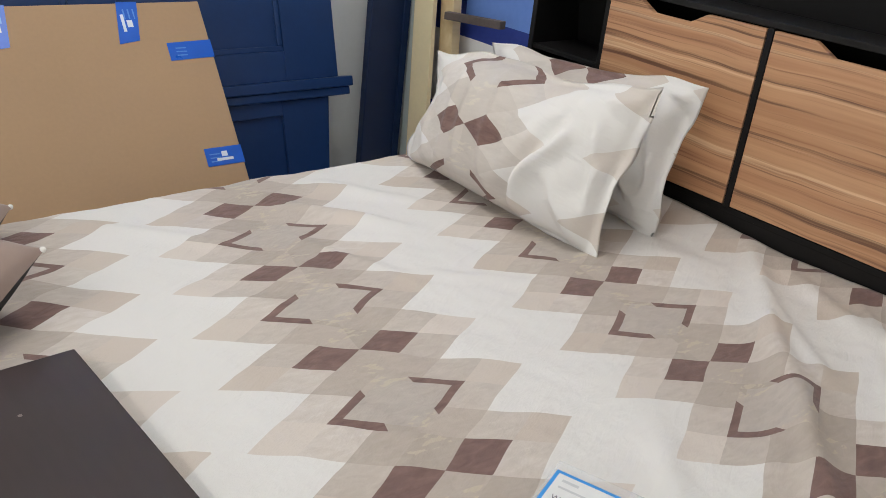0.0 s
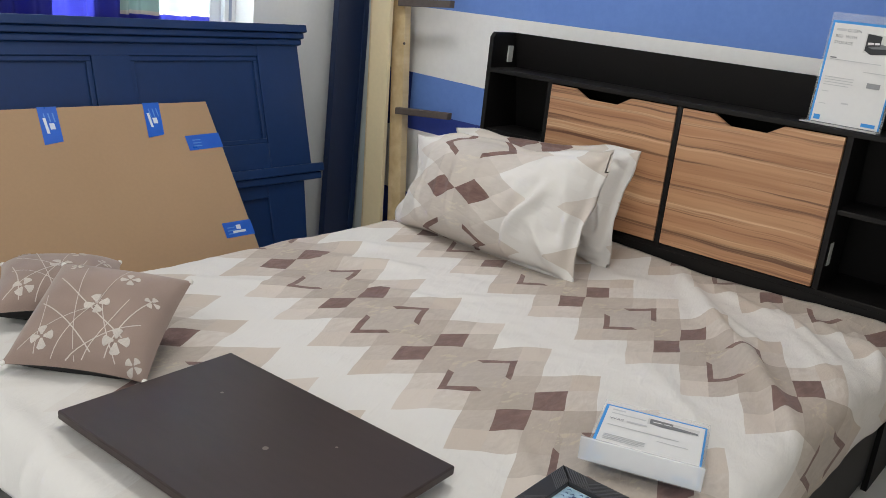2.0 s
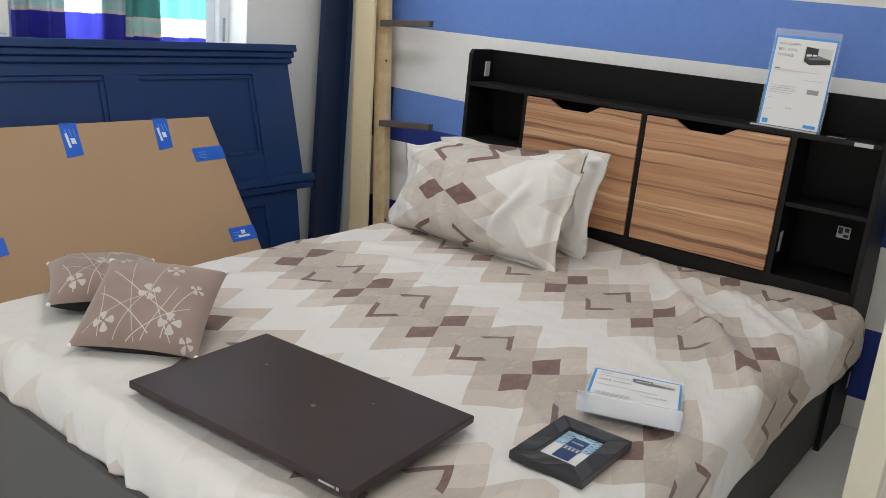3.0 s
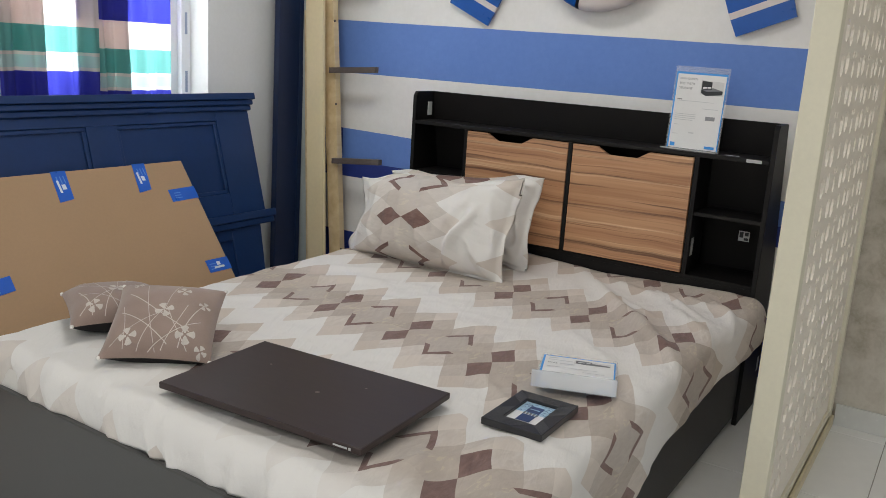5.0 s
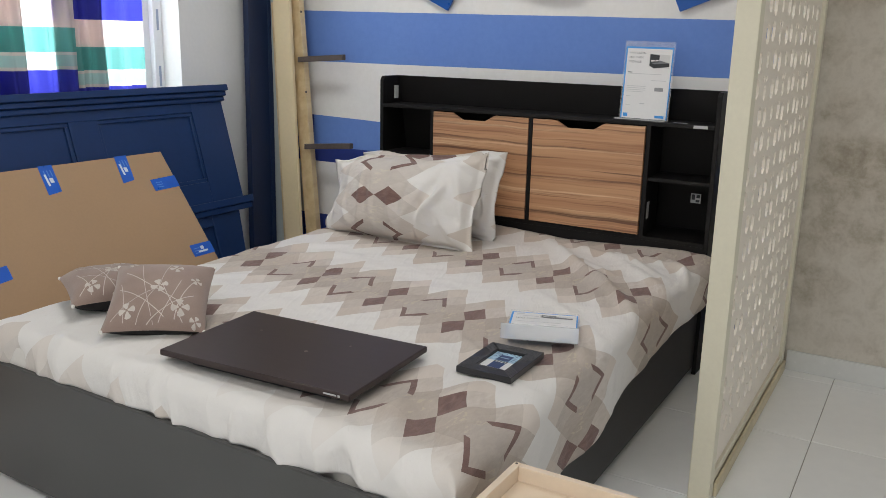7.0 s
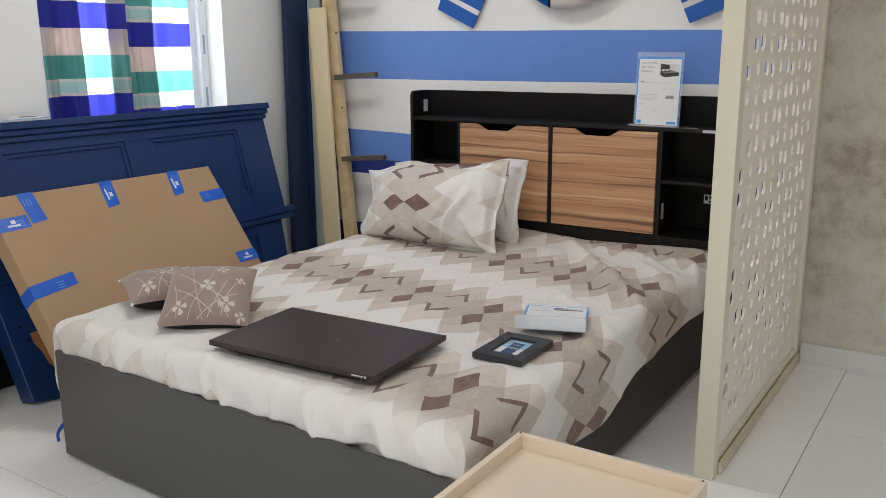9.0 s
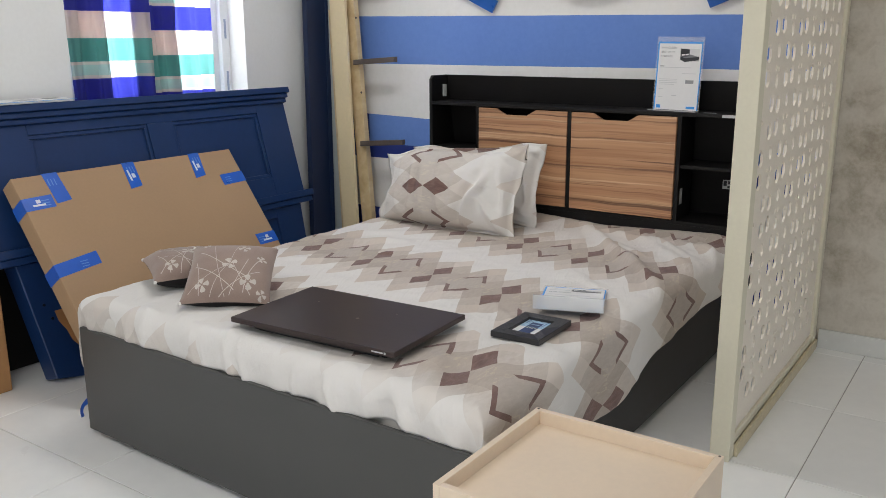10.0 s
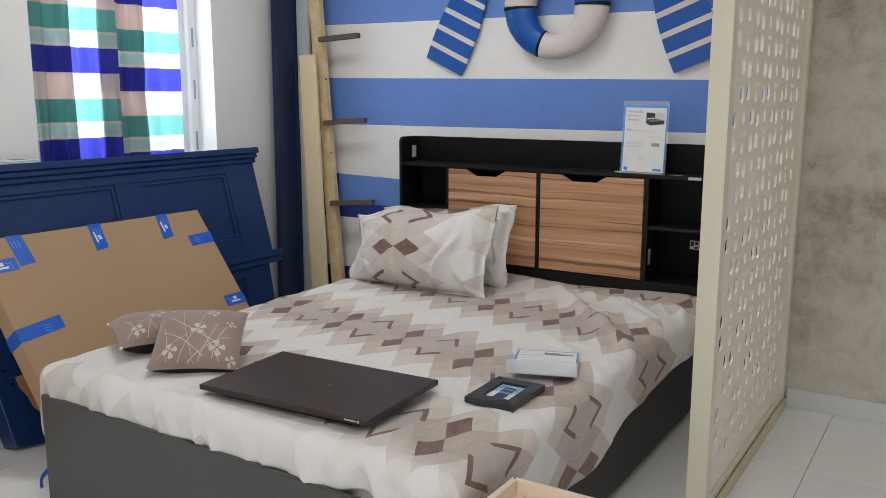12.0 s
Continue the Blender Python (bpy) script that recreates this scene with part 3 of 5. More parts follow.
HEM = [(-2.1, 0.22), (-1.70, 0.205), (-1.39, 0.218), (-1.09, 0.255), (-0.89, 0.305), (-0.41, 0.338), (0.0, 0.37)]


def sheet():
    top, r = 0.503, 0.055
    x_head = -0.004
    e, f, o = Vector((-0.208, -0.978)), Vector((0.978, -0.208)), Vector((-1.157, -0.028))
    arc = r * math.pi / 2
    rnd = random.Random(5)
    wob = [(rnd.uniform(4, 16), rnd.uniform(0, 6.28), rnd.uniform(0.3, 1)) for _ in range(7)]

    def sway(a, k):
        return sum(w * math.sin(fq * a * (1 + 0.3 * k) + ph + k) for fq, ph, w in wob) / 3.0

    def roll(over):
        """Past an edge: how far out and how far down the cloth goes."""
        if over < arc:
            g = over / r
            return r * math.sin(g), r * (1 - math.cos(g))
        return r, r + over - arc

    n_foot, n_side = 20, 34
    top_x = np.linspace(-1.985, x_head, 165)
    top_y = np.linspace(-1.0, 1.0, 125)
    bm = bmesh.new()
    uv = bm.loops.layers.uv.new("cloth")
    grid, flat = {}, {}
    rows, cols = n_foot + len(top_x), 2 * n_side + len(top_y)
    for i in range(rows):
        for j in range(cols):
            xx = -1.985 if i < n_foot else float(top_x[i - n_foot])
            flare = max(0.0, min(1.0, (xx + 0.55) / 0.5))
            y_right = 0.803 + 0.045 * flare * flare * (3 - 2 * flare)
            y_edge = y_right if j < len(top_y) // 2 + n_side else 0.822
            if j < n_side:
                gy, side = (n_side - j) / n_side, -1
                by = -(y_edge - r)
            elif j >= n_side + len(top_y):
                gy, side = (j - n_side - len(top_y) + 1) / n_side, 1
                by = y_edge - r
            else:
                gy, side = 0.0, 0
                t = float(top_y[j - n_side])
                by = t * ((y_right if t < 0 else 0.822) - r)
            if i < n_foot:
                gx = (n_foot - i) / n_foot
                bx = -1.985
            else:
                gx, bx = 0.0, float(top_x[i - n_foot])
            foot_len = arc - r + (top - (0.392 + 0.009 * sway(by, 1) + 0.004 * sway(by * 2.7, 3)))
            side_len = arc - r + (top - (along_curve(bx, HEM) + 0.010 * sway(bx, 0)))
            ox, oy = gx * foot_len, gy * side_len
            if gx > 0 and gy > 0:
                ox, oy = gx * (foot_len + gy * 0.10), gy * side_len
            cx, cy = bx - ox, by + side * oy
            sx, dx = roll(ox)
            sy, dy = roll(oy)
            px, py = bx - sx, by + side * sy
            z = top - max(dx, dy) - 0.25 * min(dx, dy)
            puff = 0.007 * noise.noise(Vector((cx * 3.1, cy * 3.1, 1.0))) + 0.0045 * noise.noise(Vector((cx * 9, cy * 8, 4.0)))
            puff += 0.0022 * noise.noise(Vector((cx * 26 + cy * 10, cy * 17, 2.0)))
            puff += sum(fold(cx, cy, *k) for k in FOLDS)
            ridge = sum(fold(cx, cy, *k) for k in FOOT_FOLDS) if cx < -1.9 else 0.0
            puff += 0.6 * ridge
            puff += 0.022 * math.exp(-((cx + 0.02) / 0.05) ** 2) * (0.6 + 0.4 * math.sin(cy * 7))
            slump = max(0.0, min(1.0, (-0.38 - cy) / 0.22))
            puff -= 0.024 * math.exp(-((cx + 1.45) / 0.36) ** 2) * slump * slump * (3 - 2 * slump)
            # the lap table presses the cloth down a little
            tx, ty = abs(cx + 1.755), abs(cy + 0.139)
            press = max(0.0, min(1.0, (0.24 - tx) / 0.07)) * max(0.0, min(1.0, (0.34 - ty) / 0.07))
            puff = puff * (1 - 0.7 * press) - 0.013 * press
            level = 1.0 / (1 + (dx + dy) * 14)
            z += puff * level
            if dy > 0:
                k = min(1.0, dy / 0.12)
                py += side * (0.010 * k * (1 + sway(cx, 0.6)) + 0.006 * k * noise.noise(Vector((cx * 13, z * 9, 5.0))) + 0.4 * puff * k)
            if dx > 0:
                k = min(1.0, dx / 0.06)
                crease = 0.75 * noise.noise(Vector((cy * 7, z * 3, 3.0))) + 0.45 * noise.noise(Vector((cy * 17 + z * 5, z * 3, 6.0)))
                px += (0.018 * abs(crease) + 0.018 * crease + 0.010 * noise.noise(Vector((cy * 3.1 + z * 4, z * 2, 8.0))) - 0.006) * k - 0.9 * ridge * k + 0.006 * k
                z += 0.006 * crease * k
            px -= 0.025 * max(0.0, min(1.0, (0.80 - py) / 1.6)) * max(0.0, min(1.0, (-1.6 - px) / 0.4)) - 0.002
            grid[i, j] = bm.verts.new((px, py, z))
            d = Vector((cx, cy)) - o
            warp = Vector((noise.noise(Vector((cx * 2, cy * 2, 7))), noise.noise(Vector((cx * 2, cy * 2, 9))))) * 0.012
            warp += Vector((noise.noise(Vector((cx * 11, cy * 9, 13))), noise.noise(Vector((cx * 9, cy * 12, 17))))) * 0.0055
            flat[i, j] = (d.dot(e) + 0.16 * d.dot(f) + warp.x, d.dot(f) + warp.y)
    for i in range(rows - 1):
        for j in range(cols - 1):
            keys = ((i, j), (i + 1, j), (i + 1, j + 1), (i, j + 1))
            fc = bm.faces.new([grid[k] for k in keys])
            for lp, k in zip(fc.loops, keys):
                lp[uv].uv = flat[k]
    ob = part("bed_sheet", bm, M_SHEET, smooth=True)
    md = ob.modifiers.new("thickness", "SOLIDIFY")
    md.thickness, md.offset = 0.002, -1
    return tagged(ob, "white printed cotton sheet with taupe stepped diamonds, rumpled", "bed sheet")


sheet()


# ---- pillows ----
def cushion_mesh(w, h, thick, n, flange=0.0, seed=0, half=0, crumple=0.01, sag=0.0, slant=0.0):
    """A stuffed cloth bag in its own plane: x along, y up, z out of the face. half: 0 both faces, 1 front, -1 back."""
    bm = bmesh.new()
    uv = bm.loops.layers.uv.new("cloth")
    for side in ((1, -1) if half == 0 else (half,)):
        g, fl = {}, {}
        for i in range(n + 1):
            for j in range(n + 1):
                a, b = 2 * i / n - 1, 2 * j / n - 1
                # corners stay out, sides draw in
                x = a * w / 2 * (1 - 0.06 * (1 - b * b) * a * a)
                y = b * h / 2 * (1 - 0.08 * (1 - a * a) * b * b)
                k = max(0.0, (1 - abs(a) ** 2.6)) ** 0.55 * max(0.0, (1 - abs(b) ** 2.6)) ** 0.55
                z = side * thick / 2 * k
                c = noise.noise(Vector((x * 7, y * 7, seed + side))) * crumple + noise.noise(Vector((x * 19, y * 19, seed))) * crumple * 0.35
                if crumple > 0.02:
                    c += crumple * 0.45 * (0.5 - abs(noise.noise(Vector((x * 11 + y * 5, y * 5 - x * 2, seed + 7))))) * 1.2
                edge = min(1 - abs(a), 1 - abs(b))
                z += c * (0.2 + 0.8 * min(1, edge * 5))
                z += noise.noise(Vector((a * 3, b * 3, seed + 20))) * flange * (1 - min(1, edge * 6))
                y -= sag * k * (1 - b) * 0.5
                fl[i, j] = (x, y)
                y = -h / 2 + (y + h / 2) * (1 + slant * a)
                g[i, j] = bm.verts.new((x, y, z))
        for i in range(n):
            for j in range(n):
                keys = ((i, j), (i + 1, j), (i + 1, j + 1), (i, j + 1))
                fc = bm.faces.new([g[k] for k in keys])
                for lp, k in zip(fc.loops, keys):
                    lp[uv].uv = (fl[k][1], fl[k][0])
    if half == 0:
        bmesh.ops.remove_doubles(bm, verts=bm.verts, dist=0.0005)
    return bm


def pillow(m, w, h, thick, seed, shift, slant, curl, tip, label):
    """A stuffed pillow in a case with a loose flat border: x along, y up, z out of the face."""
    bm = bmesh.new()
    uv = bm.loops.layers.uv.new("cloth")
    n = 92
    n1, n2 = n, n * 2 // 3
    for side in (1, -1):
        g, fl = {}, {}
        for i in range(n1 + 1):
            for j in range(n2 + 1):
                a, b = 2 * i / n1 - 1, 2 * j / n2 - 1
                x = a * w / 2 * (1 - 0.09 * (1 - b * b) * a * a)
                y = b * h / 2 * (1 - 0.07 * (1 - a * a) * b * b)
                fl[i, j] = (x, y)
                # the filling stops short of the border
                a2, b2 = min(1.0, abs(a) * 1.09), min(1.0, abs(b) * 1.10)
                k = (1 - a2 ** 2.4) ** 0.62 * (1 - b2 ** 2.2) ** 0.62
                rim = max(0.0, 1 - min((1 - abs(a)) * w, (1 - abs(b)) * h) / 0.07)
                z = side * (thick / 2 * k + 0.004 * min(1.0, 6 * min(1 - abs(a), 1 - abs(b))))
                soft = min(1.0, 3 * k + 0.25)
                c = 0.022 * noise.noise(Vector((x * 6, y * 6, seed + side))) + 0.009 * noise.noise(Vector((x * 15, y * 15, seed)))
                # sharp pulled creases, mostly towards the slumped end
                pull = abs(noise.noise(Vector((x * 9 + y * 4, y * 4 - x * 3, seed + 7))))
                c += 0.075 * max(0.0, 0.28 - pull) * (0.35 + 1.2 * max(0.0, a))
                d = x - 0.255 * w - 0.25 * y - 0.012 * math.sin(y * 22)
                c += (0.040 * math.exp(-(d / 0.020) ** 2) - 0.034 * math.exp(-((d + 0.045) / 0.028) ** 2)) * max(0.0, 1 - ((b + 0.25) / 0.75) ** 2)
                d = x - 0.40 * w + 0.35 * y
                c += 0.020 * math.exp(-(d / 0.014) ** 2) * max(0.0, 1 - ((b + 0.1) / 0.8) ** 2)
                z += (c if side > 0 else -0.4 * c) * soft * (1 - rim)
                wave = noise.noise(Vector((a * 1.7, b * 1.7, seed + 20))) + 0.22 * noise.noise(Vector((a * 4.2, b * 4.2, seed + 23)))
                z += curl * wave * rim
                y += rim * 0.016 * noise.noise(Vector((a * 2.4, b, seed + 31))) + 0.55 * curl * noise.noise(Vector((a * 2.2, 0.3, seed + 40))) * (b + 1)
                x += rim * curl * 0.8 * noise.noise(Vector((a, b * 2.3, seed + 37)))
                # corners slump inwards and forwards
                corner = max(0.0, abs(a) + abs(b) - 1.55) / 0.45
                x += math.copysign(1.0, a) * (tip if b > 0 else -0.006) * corner * corner
                y += math.copysign(1.0, b) * (0.6 * tip if b > 0 else -0.004) * corner * corner
                if b > 0:
                    z += 0.018 * corner
                y -= 0.04 * k * (1 - b) * 0.5
                y = -h / 2 + (y + h / 2) * (1 + slant * a)
                g[i, j] = bm.verts.new((x, y, z))
        for i in range(n1):
            for j in range(n2):
                keys = ((i, j), (i + 1, j), (i + 1, j + 1), (i, j + 1))
                fc = bm.faces.new([g[q] for q in keys])
                for lp, q in zip(fc.loops, keys):
                    v, u = fl[q]
                    lp[uv].uv = (u * 1.18 + shift[0] + shift[2] * (v + shift[1]), v + shift[1] - shift[2] * u)
    bmesh.ops.remove_doubles(bm, verts=bm.verts, dist=0.0008)
    ob = part("pillow", bm, M_PILLOW, smooth=True)
    ob.matrix_basis = m
    return tagged(ob, label, "pillow", group="bed pillows")


pillow(frame_pose((-0.400, 0.402, 0.668), (0.0, -1.0, 0.0), (0.10, 0.02, 0.27)), 0.775, 0.385, 0.22, 11, (-0.005, 0.070, -0.06), 0.10, 0.032, 0.004, "plump printed pillow leaning on another pillow")
pillow(frame_pose((-0.185, 0.400, 0.670), (0.0, -1.0, 0.01), (0.08, 0.0, 0.32)), 0.74, 0.372, 0.13, 31, (0.14, 0.02, 0.0), 0.07, 0.012, 0.004, "white printed pillow leaning on the headboard")


# ---- cushions with embroidered flowers ----
def strip(bm, pts, width, lift):
    """A narrow band along a line of points, slightly raised."""
    last = None
    for k, (x, y) in enumerate(pts):
        (xa, ya), (xb, yb) = pts[max(0, k - 1)], pts[min(len(pts) - 1, k + 1)]
        n = math.hypot(xb - xa, yb - ya) or 1
        nx, ny = -(yb - ya) / n * width / 2, (xb - xa) / n * width / 2
        pair = [bm.verts.new((x + s * nx, y + s * ny, lift(x + s * nx, y + s * ny))) for s in (1, -1)]
        if last:
            bm.faces.new((last[0], last[1], pair[1], pair[0]))
        last = pair


STITCHES = [
    (-0.16, -0.45, 0.02, -0.02, 0.03), (0.00, -0.45, -0.20, 0.33, 0.02), (0.05, -0.44, 0.22, 0.04, -0.03), (-0.40, -0.42, 0.02, -0.06, 0.04),
    (0.02, -0.06, 0.10, 0.38, 0.02), (0.28, -0.44, 0.04, 0.00, 0.03), (-0.34, 0.20, 0.28, -0.28, -0.02), (-0.36, -0.06, 0.10, -0.40, 0.03),
    (0.20, -0.42, 0.36, 0.10, 0.04), (-0.28, -0.44, -0.36, 0.02, -0.04), (-0.06, -0.45, 0.36, -0.14, 0.02),
]


def cushion(m, size, thick, seed, label):
    t = thing("cushion", m, label, "cushion", group="taupe cushions")
    front = cushion_mesh(size, size, thick, 36, 0.0, seed, 1, 0.006)
    rnd = random.Random(seed)

    def lift(x, y):
        a, b = 2 * x / size, 2 * y / size
        a, b = a * (1 + 0.06 * (1 - b * b) * a * a), b * (1 + 0.08 * (1 - a * a) * b * b)
        a, b = max(-1, min(1, a)), max(-1, min(1, b))
        k = max(0.0, (1 - abs(a) ** 2.6)) ** 0.55 * max(0.0, (1 - abs(b) ** 2.6)) ** 0.55
        c = noise.noise(Vector((x * 7, y * 7, seed + 1))) * 0.006 + noise.noise(Vector((x * 19, y * 19, seed))) * 0.0021
        return thick / 2 * k + c * (0.2 + 0.8 * min(1, min(1 - abs(a), 1 - abs(b)) * 5)) + 0.0014
    part("front_cover", front, M_CUSHION, t, "taupe satin front", smooth=True)
    part("back_cover", cushion_mesh(size, size, thick, 20, 0.0, seed, -1, 0.004), M_BLACKCLOTH, t, "black cloth back", smooth=True)
    for xa, ya, xb, yb, bend in STITCHES:
        pts = []
        for k in range(11):
            f = k / 10
            arch = bend * math.sin(math.pi * f)
            pts.append(((xa + (xb - xa) * f - (yb - ya) * arch) * size, (ya + (yb - ya) * f + (xb - xa) * arch) * size))
        bm = bmesh.new()
        strip(bm, pts, rnd.uniform(0.0015, 0.0026), lift)
        part("stitched_line", bm, M_THREAD, t, "white embroidered line")
    for fx, fy, fr in ((0.02, -0.04, 0.023), (-0.25, -0.34, 0.021), (0.25, -0.31, 0.024), (0.15, 0.24, 0.018), (0.36, 0.08, 0.014), (0.40, -0.43, 0.015), (-0.30, 0.36, 0.014)):
        cx, cy = fx * size, fy * size
        turn = rnd.uniform(0, 1.5)
        for k in range(4):
            a0 = turn + k * math.pi / 2
            bm = bmesh.new()
            last = None
            for q in range(6):
                r = fr * (0.16 + 0.84 * q / 5)
                row = []
                for s in range(5):
                    a = a0 + (s / 4 - 0.5) * 0.92
                    rr = r * (1.0 if s in (0, 4) else 1.08)
                    x, y = cx + rr * math.cos(a), cy + rr * math.sin(a)
                    row.append(bm.verts.new((x, y, lift(x, y) + (0.0005 if (q + s) % 2 else 0.0))))
                if last:
                    for s in range(4):
                        bm.faces.new((last[s], last[s + 1], row[s + 1], row[s]))
                last = row
            part("stitched_petal", bm, M_PETAL, t, "white beaded petal")
    for sx in (-1, 1):
        for sy in (-1, 1):
            bm = bmesh.new()
            bmesh.ops.create_icosphere(bm, subdivisions=2, radius=0.0062)
            bmesh.ops.translate(bm, vec=(sx * (size / 2 - 0.004), sy * (size / 2 - 0.004), 0), verts=bm.verts)
            part("bead", bm, M_BEAD, t, "pearl-white corner bead", smooth=True)
    return t


cushion(frame_pose((-1.760, 0.367, 0.582), (0.616, -0.787, -0.023), (0.734, 0.564, 0.430)), 0.290, 0.125, 4, "taupe satin cushion with white stitched flowers and pearl corners")
cushion(frame_pose((-1.715, 0.642, 0.562), (0.877, -0.480, 0.0), (0.125, 0.228, 0.019)), 0.270, 0.120, 9, "taupe satin cushion lying behind a matching one")


# ---- folding lap table ----
lap = thing("lap_table", pose(-1.755, -0.139, 0.500, 0, 0, 3.0), "dark brown folding lap table lying on the bed", "lap table")
part("tabletop", box(-0.191, 0.191, -0.299, 0.299, 0.016, 0.033, 0.003), M_TABLE, lap, "dark brown laminate top")
for y in (-0.245, 0.225):
    bm = box(-0.150, 0.150, y, y + 0.022, -0.009, 0.016, 0.007, 3)
    part("leg", bm, M_FRAME, lap, "folded black metal leg")
for x in (-0.155, 0.135):
    part("apron", box(x, x + 0.018, -0.222, 0.224, -0.008, 0.014, 0.005, 3), M_FRAME, lap, "black metal cross bar")
part("maker_mark", box(-0.1918, -0.1911, -0.272, -0.266, 0.0215, 0.0275), M_STICKER, lap, "small silver printed mark")
part("maker_mark", box(-0.1918, -0.1911, -0.262, -0.225, 0.0225, 0.0265), M_STICKER, lap, "small silver printed mark")


for x, y, a in ((-1.760, -0.180, 0.006), (-1.665, -0.255, 0.003), (-1.70, 0.03, 0.0035)):
    bm = bmesh.new()
    bmesh.ops.create_circle(bm, cap_ends=True, segments=9, radius=a)
    for v in bm.verts:
        v.co.x *= 1.0 + 0.5 * noise.noise(v.co * 300)
    bmesh.ops.translate(bm, vec=(x, y, 0.5334), verts=bm.verts)
    part("scuff", bm, M_SCUFF, lap, "pale scuff mark", True)


# ---- photo frame lying flat ----
pf = thing("photo_frame", pose(-1.468, -0.612, 0.492) @ pose(0, 0, 0, 0, 0, 1.0), "black ribbed photo frame lying on the sheet", "photo frame")
W2, H2, IW, IH = 0.108, 0.080, 0.066, 0.042
for sgn in (-1, 1):
    part("frame_side", slab([(-W2, sgn * H2), (W2, sgn * H2), (IW, sgn * IH), (-IW, sgn * IH)], 2, 0, 0.018, 0.0015), M_FRAME, pf, "black moulded frame bar")
    part("frame_side", slab([(sgn * W2, -H2), (sgn * W2, H2), (sgn * IW, IH), (sgn * IW, -IH)], 2, 0, 0.018, 0.0015), M_FRAME, pf, "black moulded frame bar")
def rib_patch(ax, ay, bx, by, count):
    """Slanted raised ribs on one frame bar, from the outer edge to the inner one."""
    bm = bmesh.new()
    for k in range(count):
        f = k / count
        ox, oy = ax + (bx - ax) * f, ay + (by - ay) * f
        if ay == by:
            ix, iy, w = ox + math.copysign(H2 - IH - 0.004, bx - ax), math.copysign(IH + 0.002, ay), (0.0011, 0.0)
        else:
            ix, iy, w = math.copysign(IW + 0.002, ax), oy + math.copysign(W2 - IW - 0.004, by - ay), (0.0, 0.0011)
        quad = [(ox - w[0], oy - w[1]), (ox + w[0], oy + w[1]), (ix + w[0], iy + w[1]), (ix - w[0], iy - w[1])]
        lo, hi = ([bm.verts.new((x, y, z)) for x, y in quad] for z in (0.0178, 0.0189))
        bm.faces.new(hi)
        for i in range(4):
            bm.faces.new((lo[i], lo[(i + 1) % 4], hi[(i + 1) % 4], hi[i]))
    part("ribs", bm, M_RIB, pf, "fine slanted ribs on the frame")


e = 0.002
rib_patch(-W2 + e, H2 - e, -0.030, H2 - e, 15)
rib_patch(W2 - e, -H2 + e, 0.030, -H2 + e, 15)
rib_patch(-W2 + e, -H2 + e, -0.060, -H2 + e, 9)
rib_patch(W2 - e, H2 - e, 0.060, H2 - e, 9)
rib_patch(-W2 + e, H2 - e, -W2 + e, 0.0, 13)
rib_patch(W2 - e, -H2 + e, W2 - e, 0.0, 13)
rib_patch(W2 - e, H2 - e, W2 - e, 0.030, 8)
part("backing", box(-W2 + 0.004, W2 - 0.004, -H2 + 0.004, H2 - 0.004, 0.002, 0.008), M_PAPER, pf)
part("picture_card", box(-IW, IW, -IH, IH, 0.008, 0.010), M_PAPER, pf, "white card with blue print")
leafy = part("print_block", box(0.002, 0.064, -0.041, 0.041, 0.0102, 0.0108), M_CARDPALE, pf, "pale blue leafy print")
rnd = random.Random(3)
for i in range(7):
    for j in range(5):
        if rnd.random() < 0.85:
            cx, cy = 0.006 + 0.012 * j + 0.003 * (i % 2), -0.037 + 0.0115 * i
            if -0.014 < cy < 0.014 and cx < 0.05:
                continue
            o = [(cx, cy - 0.005), (cx + 0.006, cy), (cx, cy + 0.005), (cx + 0.003, cy)]
            part("leaf_print", slab(o, 2, 0.0109, 0.0112), M_CARDBLUE, leafy, "navy leaf shape")
part("print_block", box(-0.050, -0.010, -0.018, 0.018, 0.0110, 0.0116), M_CARDBLUE, pf, "navy printed panel")
part("print_block", box(0.006, 0.044, -0.018, 0.018, 0.0110, 0.0116), M_CARDBLUE, pf, "navy printed panel")
part("print_line", box(0.022, 0.027, -0.013, 0.013, 0.0118, 0.0121), M_CARDPALE, pf)
for k in range(5):
    part("print_line", box(-0.008, 0.004, -0.020 + 0.0085 * k, -0.015 + 0.0085 * k, 0.0110, 0.0113), M_INK, pf)


